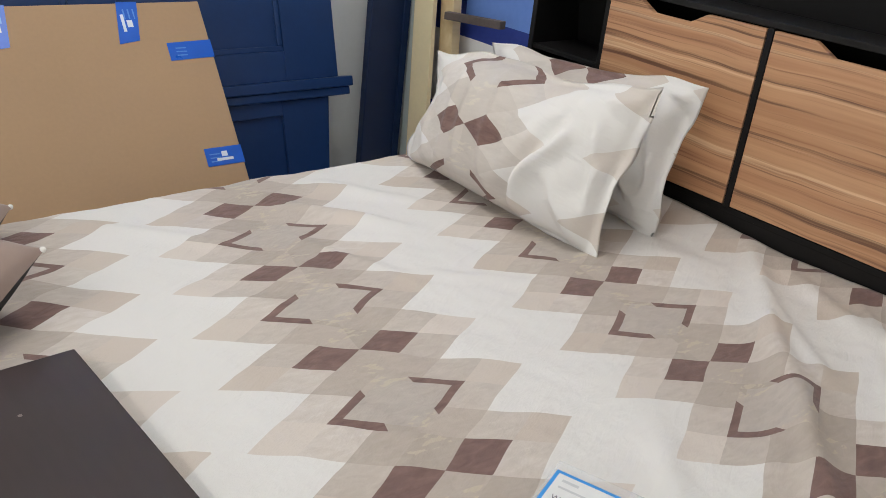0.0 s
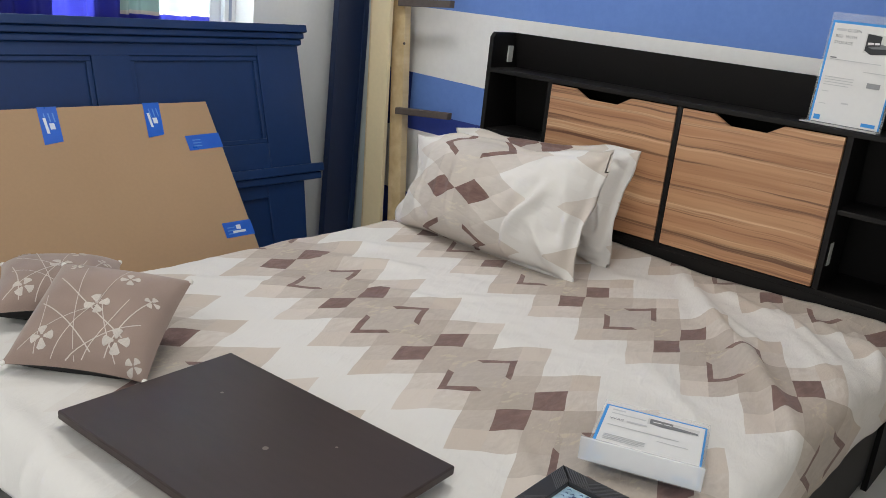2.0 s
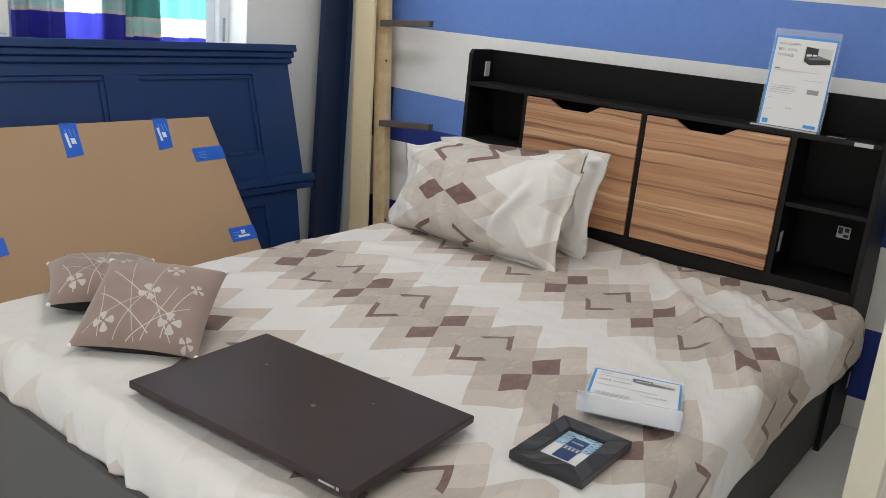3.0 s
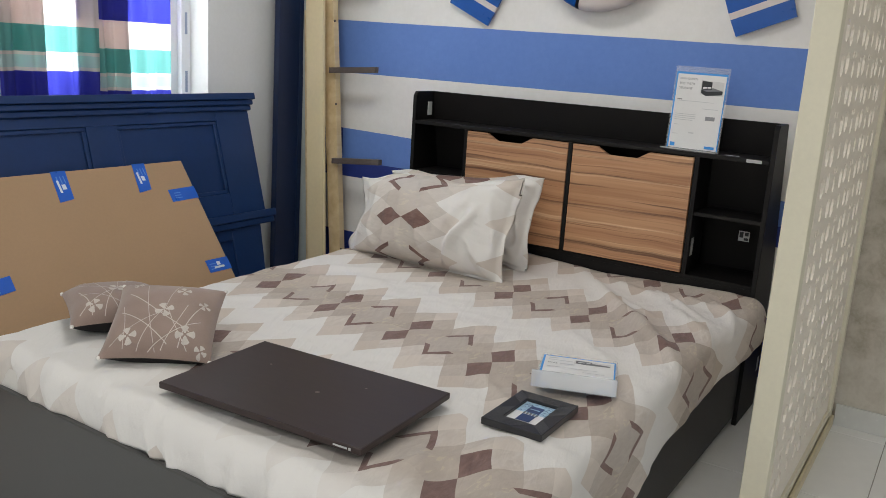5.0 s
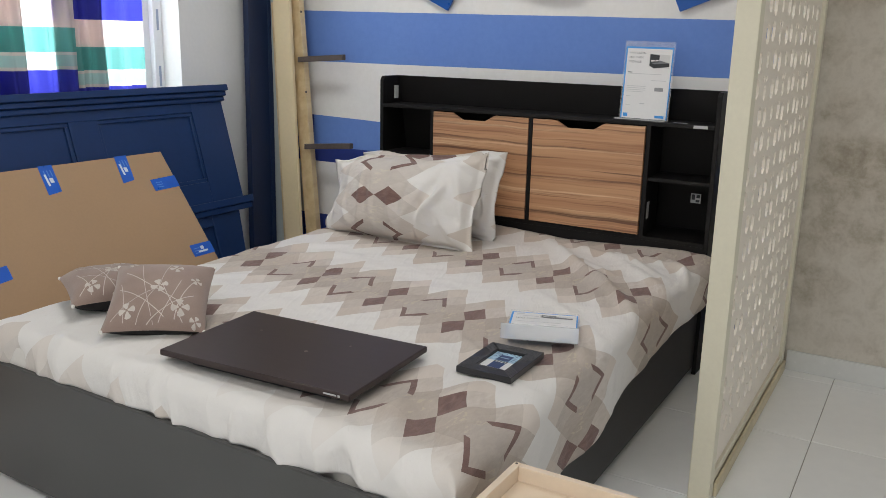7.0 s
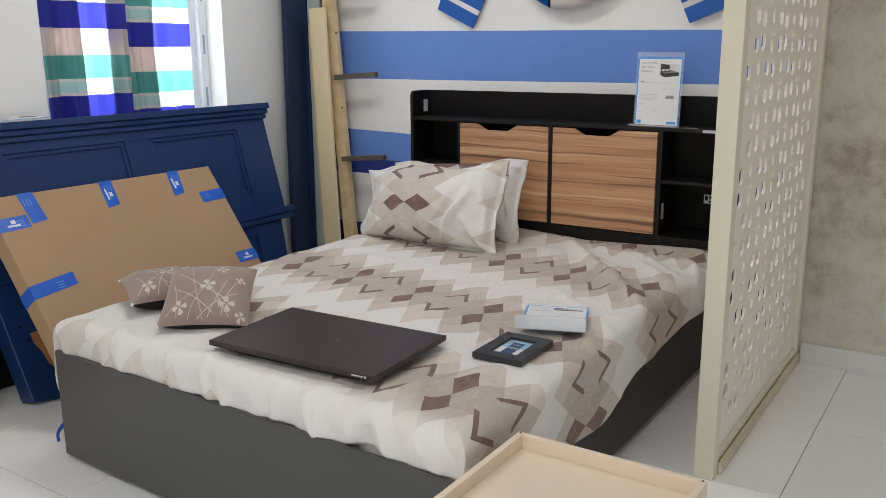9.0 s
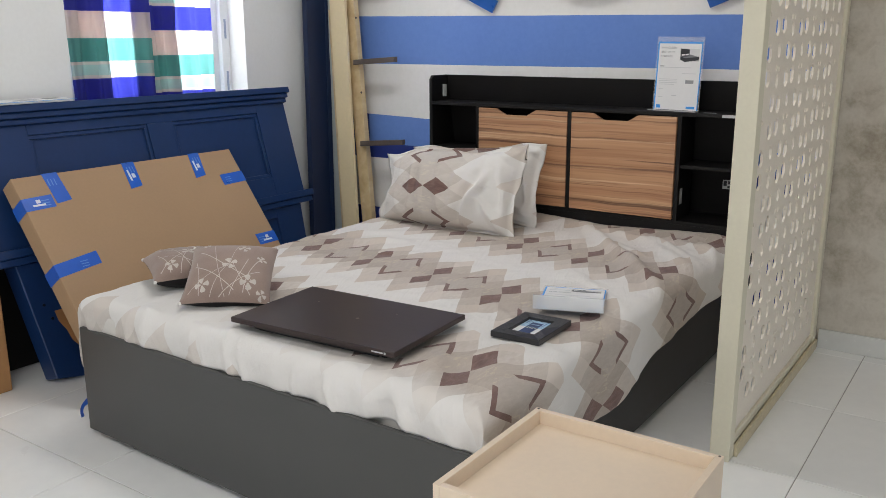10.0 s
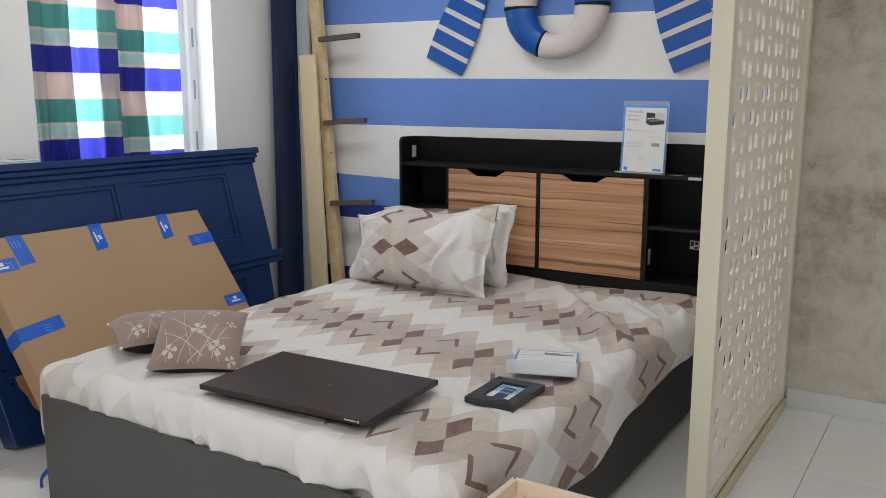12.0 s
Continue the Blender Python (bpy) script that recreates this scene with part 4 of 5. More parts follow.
# ---- acrylic price signs ----
def price_sign(m, w, h, words, label, ink, dark):
    """A sheet of print in a clear L-shaped holder: x along, y up, z out of the face."""
    t = thing("price_sign", m, label, "price sign", group="price signs")
    part("holder", box(-w / 2 - 0.006, w / 2 + 0.006, 0.0, h + 0.022, -0.002, -0.0005), M_ACRYLIC, t, "clear acrylic plate")
    part("foot", box(-w / 2 - 0.012, w / 2 + 0.006, 0.0, 0.005, -0.0005, 0.046, 0.001, 1), M_ACRYLICFOOT, t, "clear acrylic foot")
    part("border", box(-w / 2, w / 2, 0.006, h, 0.0, 0.0008), M_SIGNBLUE, t, "blue printed border")
    sheet_ob = part("paper", box(-w / 2 + 0.006, w / 2 - 0.004, 0.006, h - 0.007, 0.0012, 0.0018), M_PAPER, t, "white printed sheet")
    z = 0.0021

    def bar(x0, x1, y0, y1, mt=ink):
        part("print_line", box(x0, x1, y0, y1, z, z + 0.0003), mt, sheet_ob)
    x0 = -w / 2 + 0.016
    bar(x0, x0 + 0.026, h * 0.905, h * 0.928, ink)
    if words:
        lettering("QUEEN", 0.0118, M_INK, sheet_ob, x0 + 0.029, h * 0.903, z)
        lettering("BED  WITH", 0.0118, M_INK, sheet_ob, x0, h * 0.842, z)
        lettering("STORAGE", 0.0118, M_INK, sheet_ob, x0, h * 0.782, z)
    else:
        bar(x0, x0 + 0.07, h * 0.845, h * 0.862)
    # the picture of a bed, as flat shapes
    bx, bw, by, bh = (w / 2 - 0.098, 0.088, 0.71, 0.20) if words else (w / 2 - 0.118, 0.104, 0.80, 0.11)
    def shape(points, mt):
        part("printed_picture", slab([(bx + u * bw, h * (by + v * bh)) for u, v in points], 2, z, z + 0.0003), mt, sheet_ob, "printed picture of a dark bed")
    shape([(0.02, 0.10), (1.0, 0.05), (1.0, 0.95), (0.02, 1.0)], M_PICTURE)
    z += 0.0004
    shape([(0.06, 0.35), (0.50, 0.45), (0.50, 0.92), (0.06, 0.98)], dark)
    shape([(0.06, 0.20), (0.28, 0.02), (0.28, 0.30), (0.06, 0.42)], dark)
    shape([(0.28, 0.02), (0.98, 0.16), (0.98, 0.40), (0.28, 0.30)], dark)
    shape([(0.06, 0.42), (0.28, 0.30), (0.98, 0.40), (0.55, 0.56)], M_INK)
    z += 0.0004
    shape([(0.12, 0.46), (0.30, 0.50), (0.30, 0.60), (0.12, 0.58)], M_PAPER)
    shape([(0.33, 0.50), (0.47, 0.52), (0.47, 0.61), (0.33, 0.60)], M_PAPER)
    for yy, ln in ((0.63, 0.14), (0.545, 0.06), (0.46, 0.08), (0.435, 0.08), (0.41, 0.08), (0.385, 0.07), (0.32, 0.02), (0.20, 0.02)):
        off = 0.10 if yy == 0.545 else 0.0
        bar(x0 + off, x0 + off + ln, h * yy, h * yy + 0.0022)
    if words:
        bar(x0, x0 + 0.018, h * 0.645, h * 0.657, M_INK)
        bar(w / 2 - 0.062, w / 2 - 0.026, h * 0.405, h * 0.455, M_MIDINK)
    else:
        lettering("WAS", 0.013, M_INK, sheet_ob, x0, h * 0.735, z)
        bar(x0 + 0.034, x0 + 0.075, h * 0.738, h * 0.765)
    bar(-0.02, 0.0, h * 0.22, h * 0.235)
    bar(w / 2 - 0.05, w / 2 - 0.012, 0.012, 0.022, M_SIGNBLUE)
    bar(x0 - 0.004, x0 + 0.014, 0.012, 0.026, M_SIGNBLUE)
    return t


price_sign(frame_pose((0.052, -0.478, 1.0345), (0.0, -1.0, -0.01), (0.055, 0.0, 1.0)), 0.195, 0.294, True, "printed price sheet in a clear acrylic stand on the headboard shelf", M_FAINTINK, M_DARKINK)
price_sign(frame_pose((-1.281, -0.642, 0.510), (0.075, -0.202, 0.0), (0.24, 0.075, 0.004)), 0.205, 0.243, False, "printed price sheet in a clear acrylic stand lying on the sheet", M_FAINTINK, M_INK)


# ---- navy headboard leaning on the window wall ----
up = Vector((0, 0.2652, 0.9642))
nh = thing("wooden_headboard", frame_pose((-1.95, 1.300, 0.0), (1, 0, 0), up), "navy painted panelled wooden headboard leaning on the wall", "headboard")
L = 1.69
part("leg", slab([(0.092, 0.030), (0.235, 0.002), (0.235, 0.505), (0.045, 0.505)], 2, -0.095, -0.002, 0.003), M_NAVY, nh, "navy square leg")
part("leg", slab([(L - 0.235, 0.002), (L - 0.092, 0.030), (L - 0.045, 0.505), (L - 0.235, 0.505)], 2, -0.095, -0.002, 0.003), M_NAVY, nh, "navy square leg")
part("stile", box(0.0, 0.235, 0.57, 1.05, -0.032, 0.0, 0.002), M_NAVY, nh)
part("stile", box(L - 0.205, L, 0.57, 1.05, -0.032, 0.0, 0.002), M_NAVY, nh)
part("stile", box(0.805, 0.945, 0.67, 1.008, -0.032, 0.0, 0.002), M_NAVY, nh)
part("rail", box(0.235, L - 0.205, 1.008, 1.05, -0.032, 0.0, 0.002), M_NAVY, nh)
part("rail", box(0.235, L - 0.205, 0.57, 0.67, -0.032, 0.0, 0.002), M_NAVY, nh)
for a, b in ((0.235, 0.805), (0.945, L - 0.205)):
    panel = part("panel", box(a, b, 0.67, 1.008, -0.030, -0.016, 0.0), M_NAVY, nh, "recessed navy panel")
    bm = box(a, b, 0.99, 1.008, -0.016, -0.006, 0.003)
    box(a, b, 0.67, 0.688, -0.016, -0.006, 0.003, bm=bm)
    box(a, a + 0.018, 0.688, 0.99, -0.016, -0.006, 0.003, bm=bm)
    box(b - 0.018, b, 0.688, 0.99, -0.016, -0.006, 0.003, bm=bm)
    part("bead_moulding", bm, M_NAVY, panel)
cap = part("cap", box(-0.03, L + 0.03, 1.098, 1.128, -0.050, 0.038, 0.003), M_NAVY, nh, "navy moulded cap")
part("cap_moulding", box(-0.022, L + 0.022, 1.074, 1.098, -0.045, 0.026, 0.005), M_NAVY, cap)
part("cap_moulding", box(-0.014, L + 0.014, 1.05, 1.074, -0.040, 0.015, 0.006), M_NAVY, cap)
mid = part("middle_moulding", box(-0.03, L + 0.045, 0.535, 0.57, -0.04, 0.026, 0.004), M_NAVY, nh, "navy projecting rail")
part("middle_moulding_step", box(-0.02, L + 0.035, 0.505, 0.535, -0.035, 0.016, 0.005), M_NAVY, mid)
part("lower_rail", box(0.235, L - 0.235, 0.455, 0.505, -0.030, -0.002, 0.002), M_NAVY, nh)
part("lower_panel", box(0.235, L - 0.235, 0.16, 0.455, -0.030, -0.015, 0.0), M_NAVY, nh)
for u, w in ((0.115, 0.33), (0.135, 0.27)):
    bm = bmesh.new()
    bmesh.ops.create_cone(bm, cap_ends=True, segments=12, radius1=0.006, radius2=0.006, depth=0.003)
    bmesh.ops.translate(bm, vec=(u, w, 0.0), verts=bm.verts)
    part("bolt_hole", bm, M_BLACK, nh, "dark bolt hole")

# printed sheet lying on the cap
flyer = thing("price_sheet", frame_pose((-1.655, 1.572, 1.106), (1.0, 0.02, 0.0), (0.0, 0.97, 0.02)), "printed price sheet lying on the navy headboard's cap", "price sheet")
part("border", box(-0.17, 0.165, -0.02, 0.10, 0.0, 0.0012), M_SIGNBLUE, flyer, "blue printed border")
part("paper", box(-0.17, 0.158, -0.016, 0.10, 0.0013, 0.0019), M_PAPER, flyer, "white printed sheet")
part("print_block", box(0.06, 0.13, 0.03, 0.075, 0.0021, 0.0024), M_INK, flyer, "grey picture")
for k in range(3):
    part("print_line", box(-0.10 + 0.02 * k, 0.02, 0.01 + 0.022 * k, 0.014 + 0.022 * k, 0.0021, 0.0024), M_INK, flyer)


# ---- long cardboard box leaning on the navy headboard ----
lean = Vector((0, 0.593, 0.805))
cb = thing("cardboard_box", frame_pose((-1.885, 0.82, 0.0), (1, 0, 0), lean), "long flat cardboard box sealed with blue tape, leaning", "cardboard box")
BW, BH, BT = 1.095, 1.030, 0.082
part("carton", box(0, BW, 0.065, BH, -BT, 0.0, 0.004), M_BOX, cb, "plain brown cardboard")


def tape(u0, u1, w0, w1, skew, printed):
    """A strip of tape on the face, wrapped over the nearest edge."""
    top = w1 >= BH - 0.001
    if top:
        bm = slab([(u0 + skew, w0), (u1 + skew, w0 + 0.008), (u1, BH + 0.0015), (u0, BH + 0.0015)], 2, 0.0006, 0.0016)
        box(u0, u1, BH + 0.0006, BH + 0.0016, -BT, 0.0016, bm=bm)
    else:
        right = u1 >= BW - 0.001
        e = BW + 0.0015 if right else -0.0015
        s = u0 if right else u1
        bm = slab([(s, w0 - skew), (s, w1 - skew), (e, w1), (e, w0)], 2, 0.0006, 0.0016)
        box(min(e, e - math.copysign(0.001, e - 0.5)), max(e, e - math.copysign(0.001, e - 0.5)), w0, w1, -BT, 0.0016, bm=bm)
    t = part("tape", bm, M_TAPE, cb, "strip of blue packing tape")
    if printed:
        cx, cy = (u0 + u1) / 2 + skew * 0.6, (w0 + w1) / 2 - (skew * 0.5 if not top else 0)
        a, b = (0.016, 0.026) if top else (0.026, 0.014)
        if top:
            bm = box(cx - a, cx - a * 0.45, cy - b, cy + b, 0.0022, 0.0026)
            box(cx - a * 0.1, cx + a * 0.9, cy - b * 0.5, cy + b * 0.3, 0.0022, 0.0026, bm=bm)
        else:
            bm = box(cx - a, cx + a, cy - b, cy - b * 0.4, 0.0022, 0.0026)
            box(cx - a * 0.3, cx + a * 0.4, cy - b * 0.1, cy + b, 0.0022, 0.0026, bm=bm)
        part("tape_print", bm, M_PRINT, t, "white printed shape")
    # faint small print further along the strip
    for k in range(3):
        if top:
            a, b = u0 + 0.012 + 0.014 * k, (w0 + BH) / 2 + 0.012
            bm = box(a, a + 0.004, b, b + 0.030, 0.0018, 0.0021)
        else:
            a, b = (u0 + u1) / 2 + (0.012 if u0 < 0.5 else -0.045), (w0 + w1) / 2 - 0.016 + 0.011 * k - skew * 0.5
            bm = box(a, a + 0.032, b, b + 0.0035, 0.0018, 0.0021)
        part("tape_print", bm, M_TAPEPALE, t, "pale blue small print")


tape(0.125, 0.190, 0.895, BH, 0.01, False)
tape(0.490, 0.550, 0.905, BH, -0.012, True)
tape(0.845, 0.905, 0.905, BH, -0.020, True)
tape(BW - 0.135, BW, 0.850, 0.905, 0.004, False)
tape(BW - 0.115, BW, 0.515, 0.570, 0.0, True)
tape(0.0, 0.125, 0.880, 0.935, -0.004, True)
tape(0.0, 0.190, 0.590, 0.645, -0.022, False)
# torn flap at the foot of the box
bm = bmesh.new()
rnd = random.Random(12)
edge = [(0.02 + rnd.uniform(-0.012, 0.012), 0.50 - 0.043 * k) for k in range(11)]
outl = [(-0.03 + 0.008 * k, y) for k, (x, y) in enumerate(edge)]
lo = [bm.verts.new((x + rnd.uniform(-0.01, 0.01), y, -BT - 0.004)) for x, y in outl]
hi = [bm.verts.new((x + 0.12, y, -BT - 0.004)) for x, y in outl]
for k in range(len(lo) - 1):
    bm.faces.new((lo[k], lo[k + 1], hi[k + 1], hi[k]))
bmesh.ops.solidify(bm, geom=bm.faces[:], thickness=0.004)
part("torn_flap", bm, M_CARTON, cb, "torn cardboard flap")
bm = bmesh.new()
last = None
for k in range(15):
    f = k / 14
    p = Vector((-1.884 - 0.115 * math.sin(1.7 * f), 0.885 + 0.035 * f + 0.012 * math.sin(9 * f), 0.135 - 0.115 * f * f))
    pair = [bm.verts.new(p + Vector((0.004 * math.sin(5 * f), d * 0.010, d * 0.009 * math.sin(4 * f)))) for d in (-1, 1)]
    if last:
        bm.faces.new((last[0], last[1], pair[1], pair[0]))
    last = pair
bmesh.ops.solidify(bm, geom=bm.faces[:], thickness=0.0008)
part("tape_scrap", bm, M_TAPE, cb, "loose curled end of blue tape", True)

# carton and black board beside the wall
ct = part("carton_box", box(-2.55, -1.985, 1.42, 1.66, 0.0, 0.50, 0.004), M_CARTON)
tagged(ct, "worn brown cardboard carton standing on the floor", "cardboard box")
bb = part("black_board", box(0, 0.26, 0.0, 0.62, -0.03, 0.0, 0.003), M_BLACK)
bb.matrix_basis = frame_pose((-1.975, 1.60, 0.008), (1, 0, 0), (0, 0.10, 1))
tagged(bb, "black laminate board leaning on the wall", "board")


# ---- planks and posts leaning in the corner ----
def leaning(name, foot, head, width, depth, material, label, category, bevel=0.002):
    """A straight timber from foot to head; width across the view, depth into the wall."""
    f, h = Vector(foot), Vector(head)
    u = (h - f)
    z = Vector((-0.85, -0.5, 0))
    m = frame_pose(f, u.cross(z), u)
    ob = part(name, box(-width / 2, width / 2, 0, u.length, -depth, 0, bevel), material)
    ob.matrix_basis = m
    return tagged(ob, label, category)


M_DARKNAVY = plain("dark_navy_paint", (15, 36, 72), 0.45, 0.14, 40, 3, 0.12)
post = thing("navy_post", frame_up((0.055, 1.585, 0.008), (1, 0, 0), (0.034, 0.025, 1.0)), "navy painted bed post leaning in the corner", "post")
part("face_board", box(-0.105, 0.045, 0.0, 2.35, -0.035, 0.0, 0.003), M_DARKNAVY, post)
part("return_board", box(0.045, 0.075, 0.0, 2.35, -0.10, 0.004, 0.003), M_DARKNAVY, post, "return board of the post")

pale = part("pale_board", box(0.165, 0.190, 1.535, 1.615, 0.0, 1.95, 0.003), M_PALE)
tagged(pale, "pale grey board standing in the corner", "board")

plank = thing("timber_plank", frame_up((0.115, 1.440, 0.010), (0.0, -1.0, 0.0), (0.0, 0.040, 1.0)), "pale cream timber planks leaning together", "plank")
part("board", box(-0.055, 0.055, 0.0, 1.585, -0.020, 0.0, 0.002), M_TIMBER, plank, "pale cream board")
part("board", box(-0.085, -0.045, 0.0, 1.50, -0.045, -0.021, 0.002), M_PINE, plank, "pine batten behind")

rail = thing("ladder_shelf", frame_up((0.200, 1.335, 0.006), (0.0, -1.0, 0.0), (0.0, 0.078, 1.0)), "pine upright with three dark rough-wood rungs", "ladder")
part("upright", box(-0.055, 0.020, 0.0, 2.30, -0.020, 0.020, 0.003), M_PINE, rail, "pine upright with knots")
for z, y0, y1, k in ((0.775, 1.390, 1.088, 0.026), (1.227, 1.425, 1.133, 0.020), (1.684, 1.447, 1.172, 0.014)):
    bm = slab([(y0, z - k / 2 - 0.014), (y1, z + k / 2 - 0.014), (y1, z + k / 2 + 0.014), (y0, z - k / 2 + 0.014)], 0, 0.150, 0.180, 0.002)
    part("rung", bm, M_RUNG, rail, "dark rough-sawn rung", True)
for z, y in ((0.30, 1.33), (1.05, 1.395), (1.46, 1.42)):
    bm = bmesh.new()
    bmesh.ops.create_cone(bm, cap_ends=True, segments=12, radius1=0.006, radius2=0.006, depth=0.002)
    bmesh.ops.rotate(bm, matrix=Matrix.Rotation(radians(90), 3, "Y"), verts=bm.verts)
    bmesh.ops.translate(bm, vec=(0.1795, y, z), verts=bm.verts)
    part("knot", bm, M_RUNG, rail, "", True)


# ---- wall ornaments ----
def oar(m, label):
    """A flat striped paddle blade with its shaft: y up from the tip, x across."""
    t = thing("wall_oar", m, label, "oar", group="striped oars")
    wide = lambda y: 0.232 - 0.10 * (y / 0.50) ** 1.2 if y < 0.50 else max(0.05, 0.132 - 0.7 * (y - 0.50))
    bow = lambda y: 0.022 * math.sin(min(1, y / 0.5) * math.pi)
    y, k = 0.0, 0
    while y < 0.60:
        d = 0.068 if k % 2 == 0 else 0.026
        a, b = y, min(0.60, y + d)
        outline = [(-wide(a) / 2 - bow(a), a), (wide(a) / 2 + bow(a), a), (wide(b) / 2 + bow(b), b), (-wide(b) / 2 - bow(b), b)]
        part("stripe", slab(outline, 2, 0.0, 0.012), M_OARBLUE if k % 2 == 0 else M_OARWHITE, t, "blue painted band" if k % 2 == 0 else "white painted band")
        y, k = b, k + 1
    part("shaft", box(-0.02, 0.02, 0.60, 0.95, 0.0, 0.02, 0.004), M_OARWHITE, t)
    bm = bmesh.new()
    bmesh.ops.create_cone(bm, cap_ends=True, segments=10, radius1=0.004, radius2=0.004, depth=0.002)
    bmesh.ops.translate(bm, vec=(0.0, 0.115, 0.013), verts=bm.verts)
    part("screw", bm, M_RUNG, t)
    return t


oar(frame_pose((0.284, 0.698, 1.522), (0.0, -0.905, -0.425), (0.0, -0.40, 0.90)), "flat wooden oar painted in blue and white stripes")
oar(frame_pose((0.284, -0.640, 1.515), (0.0, -0.93, 0.36), (0.0, 0.30, 0.95)), "flat wooden oar painted in blue and white stripes")


def life_ring():
    ring = thing("life_ring", pose(0.240, 0.045, 1.797), "padded blue and white lifebuoy with black bands on the wall", "lifebuoy")

    def arc(name, a0, a1, big, small, material, label):
        bm = bmesh.new()
        n = max(2, int(abs(a1 - a0) / 3))
        rows = []
        for i in range(n + 1):
            a = radians(a0 + (a1 - a0) * i / n)
            row = []
            for k in range(20):
                b = 2 * math.pi * k / 20
                lump = 1 + 0.05 * noise.noise(Vector((math.cos(a) * 2, math.sin(a) * 2, b))) + 0.05 * noise.noise(Vector((math.cos(a) * 7, math.sin(a) * 7, b * 1.5))) if small < 0.0845 else 1.02
                thin = small * (1 - 0.32 * max(0.0, -math.sin(a)) ** 2)
                rr = big + thin * lump * math.cos(b)
                row.append(bm.verts.new((-thin * 0.68 * math.sin(b), -rr * math.cos(a), rr * math.sin(a) * 1.03)))
            rows.append(row)
        for i in range(n):
            for k in range(20):
                bm.faces.new((rows[i][k], rows[i][(k + 1) % 20], rows[i + 1][(k + 1) % 20], rows[i + 1][k]))
        bm.faces.new(rows[0])
        bm.faces.new(rows[-1])
        part(name, bm, material, ring, label, smooth=True)
    R, S = 0.186, 0.084
    arc("segment", 183, 247, R, S, M_OARBLUE, "glossy blue padded segment")
    arc("segment", 250, 357, R, S, M_OARWHITE, "glossy white padded segment")
    arc("segment", 0, 60, R, S, M_OARBLUE, "glossy blue padded segment")
    arc("segment", 63, 180, R, S, M_OARWHITE, "glossy white padded segment")
    for a in (180, 247, 357, 60):
        arc("band", a, a + 3.5, R, S * 1.03, M_BLACK, "black strap")


life_ring()


# ---- cream lattice screen ----
scr = thing("room_divider", pose(-0.35, -1.068, 0), "cream room divider with a pierced lattice panel", "room divider")
part("post", box(-1.010, -0.955, -1.100, -1.036, 0.0, 2.60, 0.003), M_CREAM, scr, "cream painted post", True)
part("post", box(0.235, 0.290, -1.100, -1.036, 0.0, 2.60, 0.003), M_CREAM, scr, "cream painted post", True)
part("bottom_rail", box(-0.955, 0.235, -1.096, -1.040, 0.03, 0.075, 0.003), M_CREAM, scr, "", True)
part("plinth", box(-0.955, 0.275, -1.111, -1.099, 0.0, 0.045, 0.003), M_PLINTH, scr, "stained timber strip on the floor", True)
part("top_rail", box(-0.955, 0.235, -1.096, -1.040, 2.54, 2.60, 0.003), M_CREAM, scr, "", True)


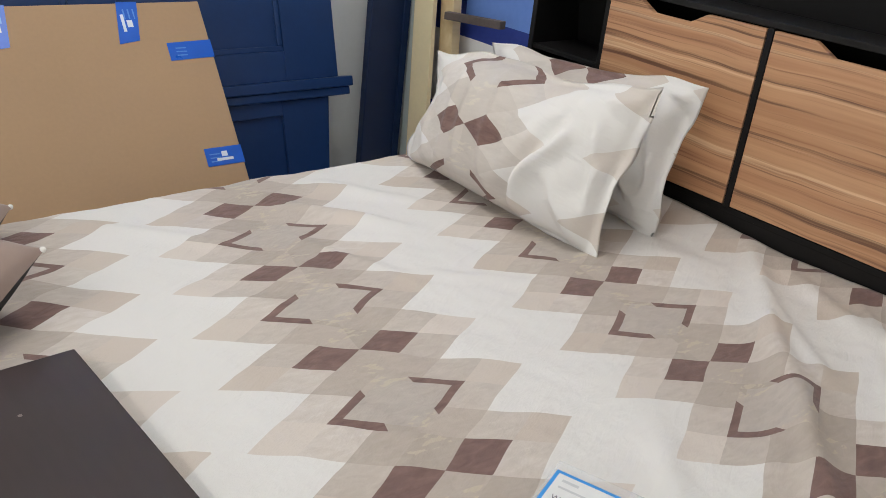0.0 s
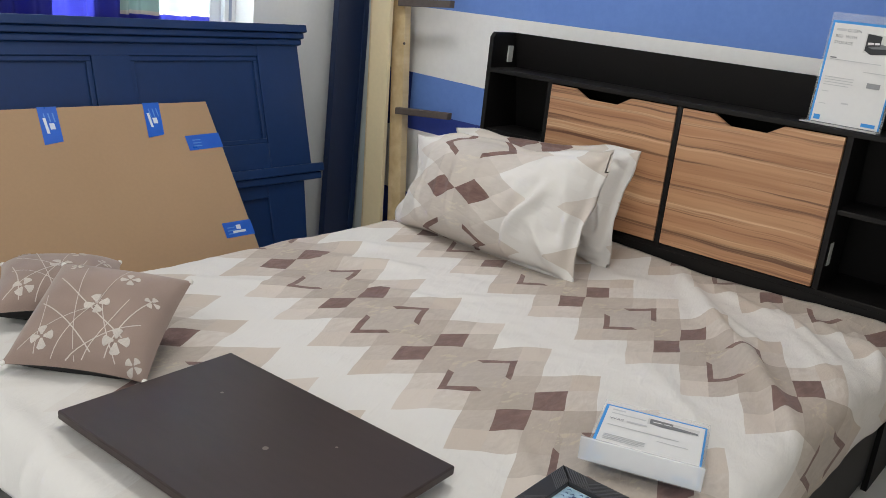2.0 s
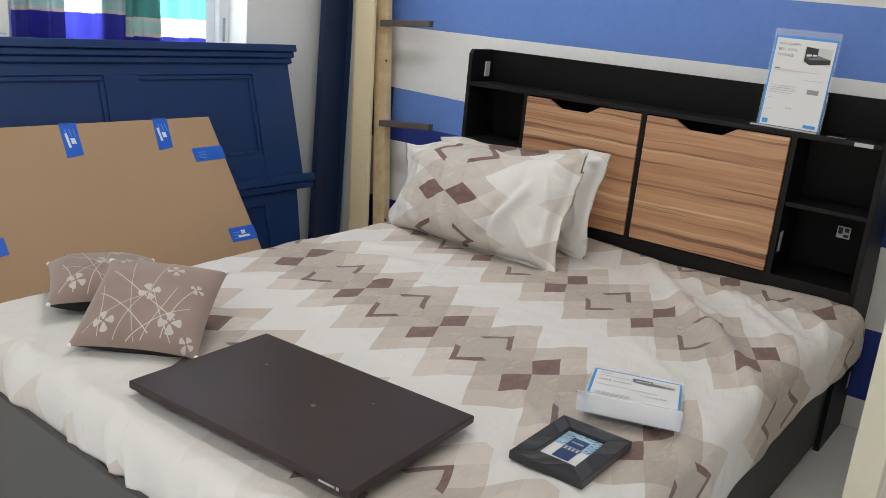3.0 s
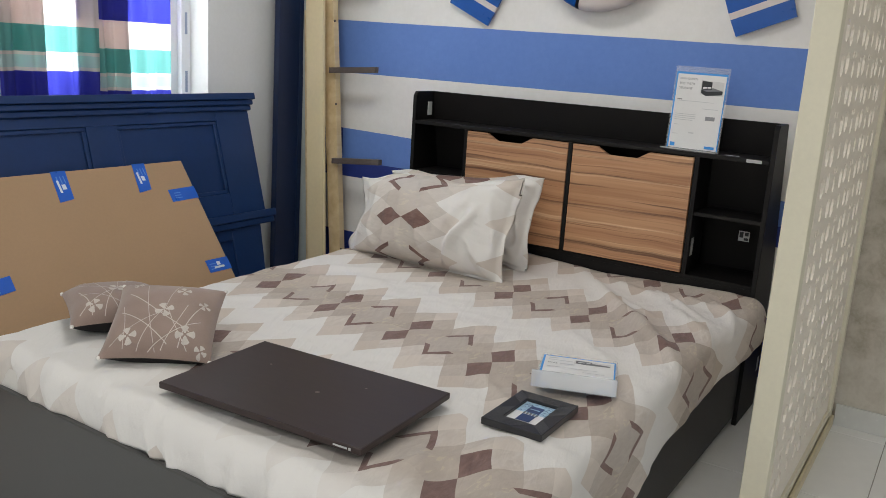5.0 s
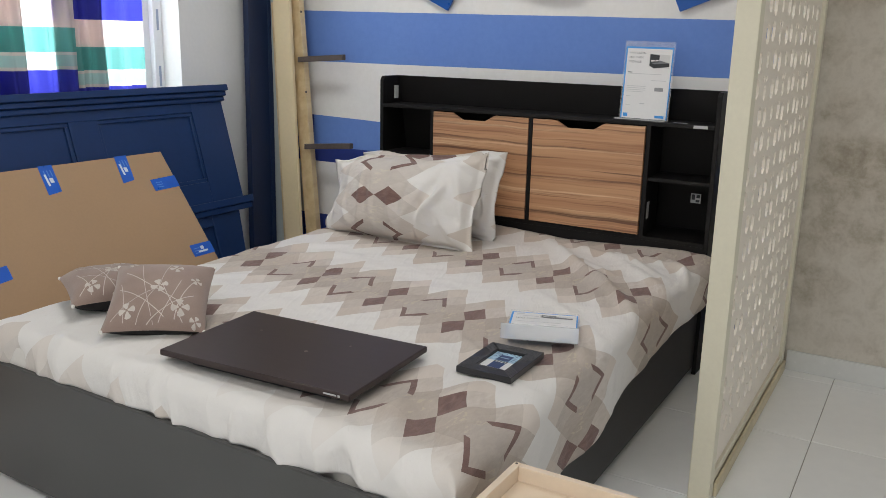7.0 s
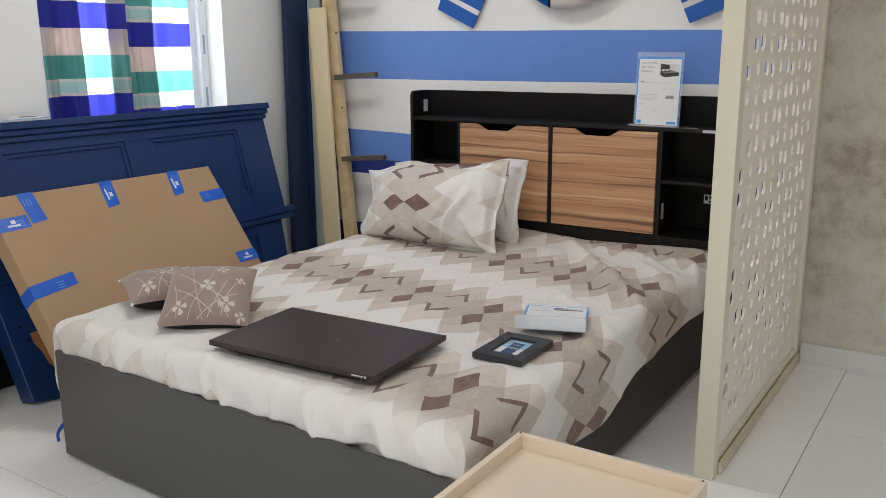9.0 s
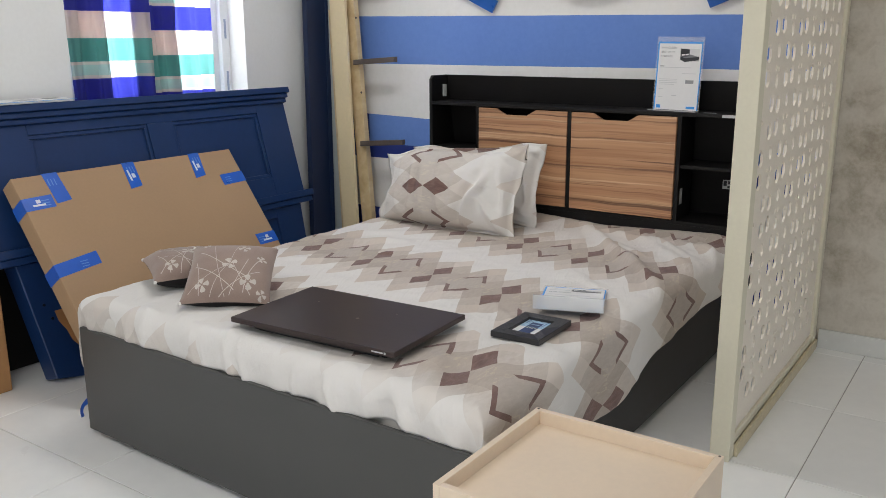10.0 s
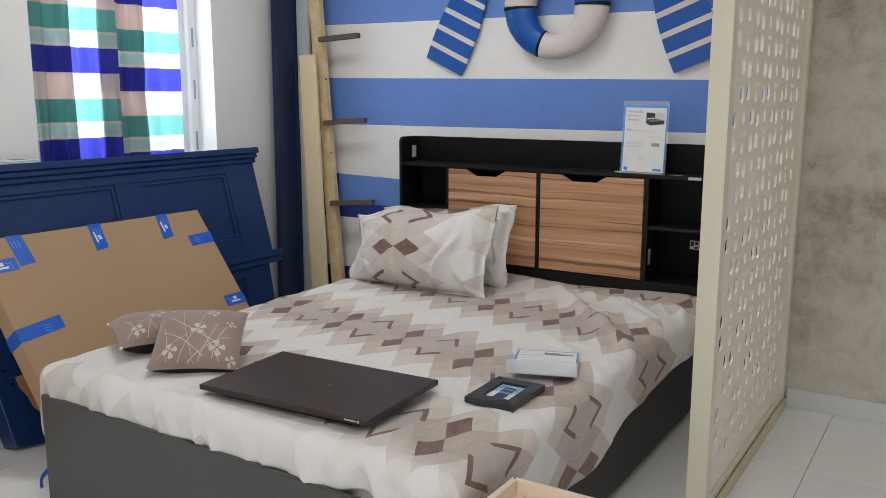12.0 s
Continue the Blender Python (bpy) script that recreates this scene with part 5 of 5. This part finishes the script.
def lattice():
    """A thin board pierced by staggered pairs of long holes with small ones and dots between, each cut through."""
    x0, x1, z0, z1, ya, yb = -0.955, 0.235, 0.075, 2.54, -1.086, -1.078
    pitch, period = 0.0805, 0.31
    verts, faces = [], []

    def add(p):
        verts.append(p)
        return len(verts) - 1

    def plate(a0, a1, b0, b1):
        for y in (ya, yb):
            faces.append([add((a, y, b)) for a, b in ((a0, b0), (a1, b0), (a1, b1), (a0, b1))])

    def cell(a0, a1, b0, b1, cx, cz, hw, hh):
        """One rectangle of the board with an eight-sided hole."""
        if a0 < x0 or a1 > x1:
            if min(a1, x1) - max(a0, x0) > 0.001:
                plate(max(a0, x0), min(a1, x1), b0, b1)
            return
        o, q = hw * 0.62, min(hh * 0.5, hw * 0.8)
        hole = [(-hw, -hh + q), (-hw + o, -hh), (hw - o, -hh), (hw, -hh + q), (hw, hh - q), (hw - o, hh), (-hw + o, hh), (-hw, hh - q)]
        sets = []
        for y in (ya, yb):
            h = [add((cx + a, y, cz + b)) for a, b in hole]
            r = [add((a, y, b)) for a, b in ((a0, b0), (a1, b0), (a1, b1), (a0, b1))]
            sets.append(h)
            for f in ((r[0], h[1], h[0]), (r[0], r[1], h[2], h[1]), (r[1], h[3], h[2]), (r[1], r[2], h[4], h[3]), (r[2], h[5], h[4]), (r[2], r[3], h[6], h[5]), (r[3], h[7], h[6]), (r[3], r[0], h[0], h[7])):
                faces.append(f if y == ya else f[::-1])
        for k in range(8):
            faces.append((sets[0][k], sets[0][(k + 1) % 8], sets[1][(k + 1) % 8], sets[1][k]))
    plate(x0, x1, z0, 1.382 - 15.5 * pitch)
    for k in range(-13, 16):
        z = 1.382 - k * pitch
        b0, b1 = z - pitch / 2, z + pitch / 2
        shift = 0.155 if (k + 1) // 2 % 2 else 0.0
        for m in range(-2, 5):
            a = -0.837 + shift + m * period
            up = 0.004 if k % 2 else -0.004
            cell(a, a + 0.08, b0, b1, a + 0.04, z + up, 0.025, 0.028)
            cell(a + 0.08, a + 0.16, b0, b1, a + 0.12, z - up, 0.025, 0.028)
            mid = a + 0.235
            if k % 2:
                cell(a + 0.16, a + period, b0, b1, mid, z + 0.004, 0.016, 0.022)
            else:
                top = b1 - 0.022
                cell(a + 0.16, a + period, b0, top, mid, (b0 + top) / 2, 0.016, 0.022)
                cell(a + 0.16, mid, top, b1, mid - 0.019, (top + b1) / 2, 0.008, 0.009)
                cell(mid, a + period, top, b1, mid + 0.019, (top + b1) / 2, 0.008, 0.009)
    plate(x0, x1, 1.382 + 13.5 * pitch, z1)
    me = bpy.data.meshes.new("lattice_panel")
    me.from_pydata(verts, [], faces)
    me.transform(PLACE[scr].inverted())
    me.materials.append(M_LATTICE)
    ob = new("lattice_panel", me)
    ob.parent = scr
    return tagged(ob, "off-white board pierced with long and round holes")


lattice()


# ---- small cream table with a raised rim ----
tb = thing("tray_table", pose(-2.12, -1.09, 0), "cream square side table with a raised rim", "side table")
X0, X1, Y0, Y1, ZT = -2.343, -1.897, -1.317, -0.862, 0.470
part("tabletop", box(X0 + 0.016, X1 - 0.016, Y0 + 0.016, Y1 - 0.016, ZT - 0.052, ZT - 0.034, 0.001), M_BIRCH, tb, "pale cream top", True)
part("rim", box(X0, X1, Y1 - 0.016, Y1, ZT - 0.10, ZT, 0.0015), M_BIRCH, tb, "", True)
part("rim", box(X0, X1, Y0, Y0 + 0.016, ZT - 0.10, ZT, 0.0015), M_BIRCH, tb, "", True)
part("rim", box(X0, X0 + 0.016, Y0 + 0.016, Y1 - 0.016, ZT - 0.10, ZT, 0.0015), M_BIRCH, tb, "", True)
part("rim", box(X1 - 0.016, X1, Y0 + 0.016, Y1 - 0.016, ZT - 0.10, ZT, 0.0015), M_BIRCH, tb, "", True)
for x in (X0 + 0.016, X1 - 0.051):
    for y in (Y0 + 0.016, Y1 - 0.051):
        part("leg", box(x, x + 0.035, y, y + 0.035, 0.0, ZT - 0.052, 0.002), M_BIRCH, tb, "", True)
for x, y in ((X1 - 0.008, Y0 + 0.008), (X1 - 0.008, Y1 - 0.008)):
    bm = bmesh.new()
    bmesh.ops.create_cone(bm, cap_ends=True, segments=8, radius1=0.003, radius2=0.003, depth=0.001)
    bmesh.ops.translate(bm, vec=(x, y, ZT + 0.0006), verts=bm.verts)
    part("screw", bm, M_RUNG, tb, "", True)


# ---- tiled floor ----
floor = part("floor", box(WEST - 0.15, WALL_X, SOUTH - 0.15, WALL_Y, -0.03, -0.003), M_GROUT)
tagged(floor, "white glazed floor tiles with thin grey joints", "floor", kind="structure")
TX, TY, GAP = 0.605, 0.63, 0.0014
tile_mesh = None
for i in range(-8, 5):
    for j in range(-3, 9):
        cx, cy = -2.2 + (i + 0.5) * TX, 0.585 - (j + 0.5) * TY
        xa, xb = max(cx - TX / 2, WEST - 0.14) + GAP, min(cx + TX / 2, WALL_X) - GAP
        ya, yb = max(cy - TY / 2, SOUTH - 0.14) + GAP, min(cy + TY / 2, WALL_Y) - GAP
        if xb - xa < 0.02 or yb - ya < 0.02:
            continue
        whole = abs(xb - xa - TX + 2 * GAP) < 1e-6 and abs(yb - ya - TY + 2 * GAP) < 1e-6
        if whole and tile_mesh:
            ob = new("tile", tile_mesh)
            ob.parent = floor
        else:
            mx, my = ((xa + xb) / 2, (ya + yb) / 2)
            ob = part("tile", box(xa - mx, xb - mx, ya - my, yb - my, -0.012, 0.0, 0.0012, 1), M_TILE, floor)
            if whole:
                tile_mesh = ob.data
        ob.location = ((xa + xb) / 2, (ya + yb) / 2, 0)
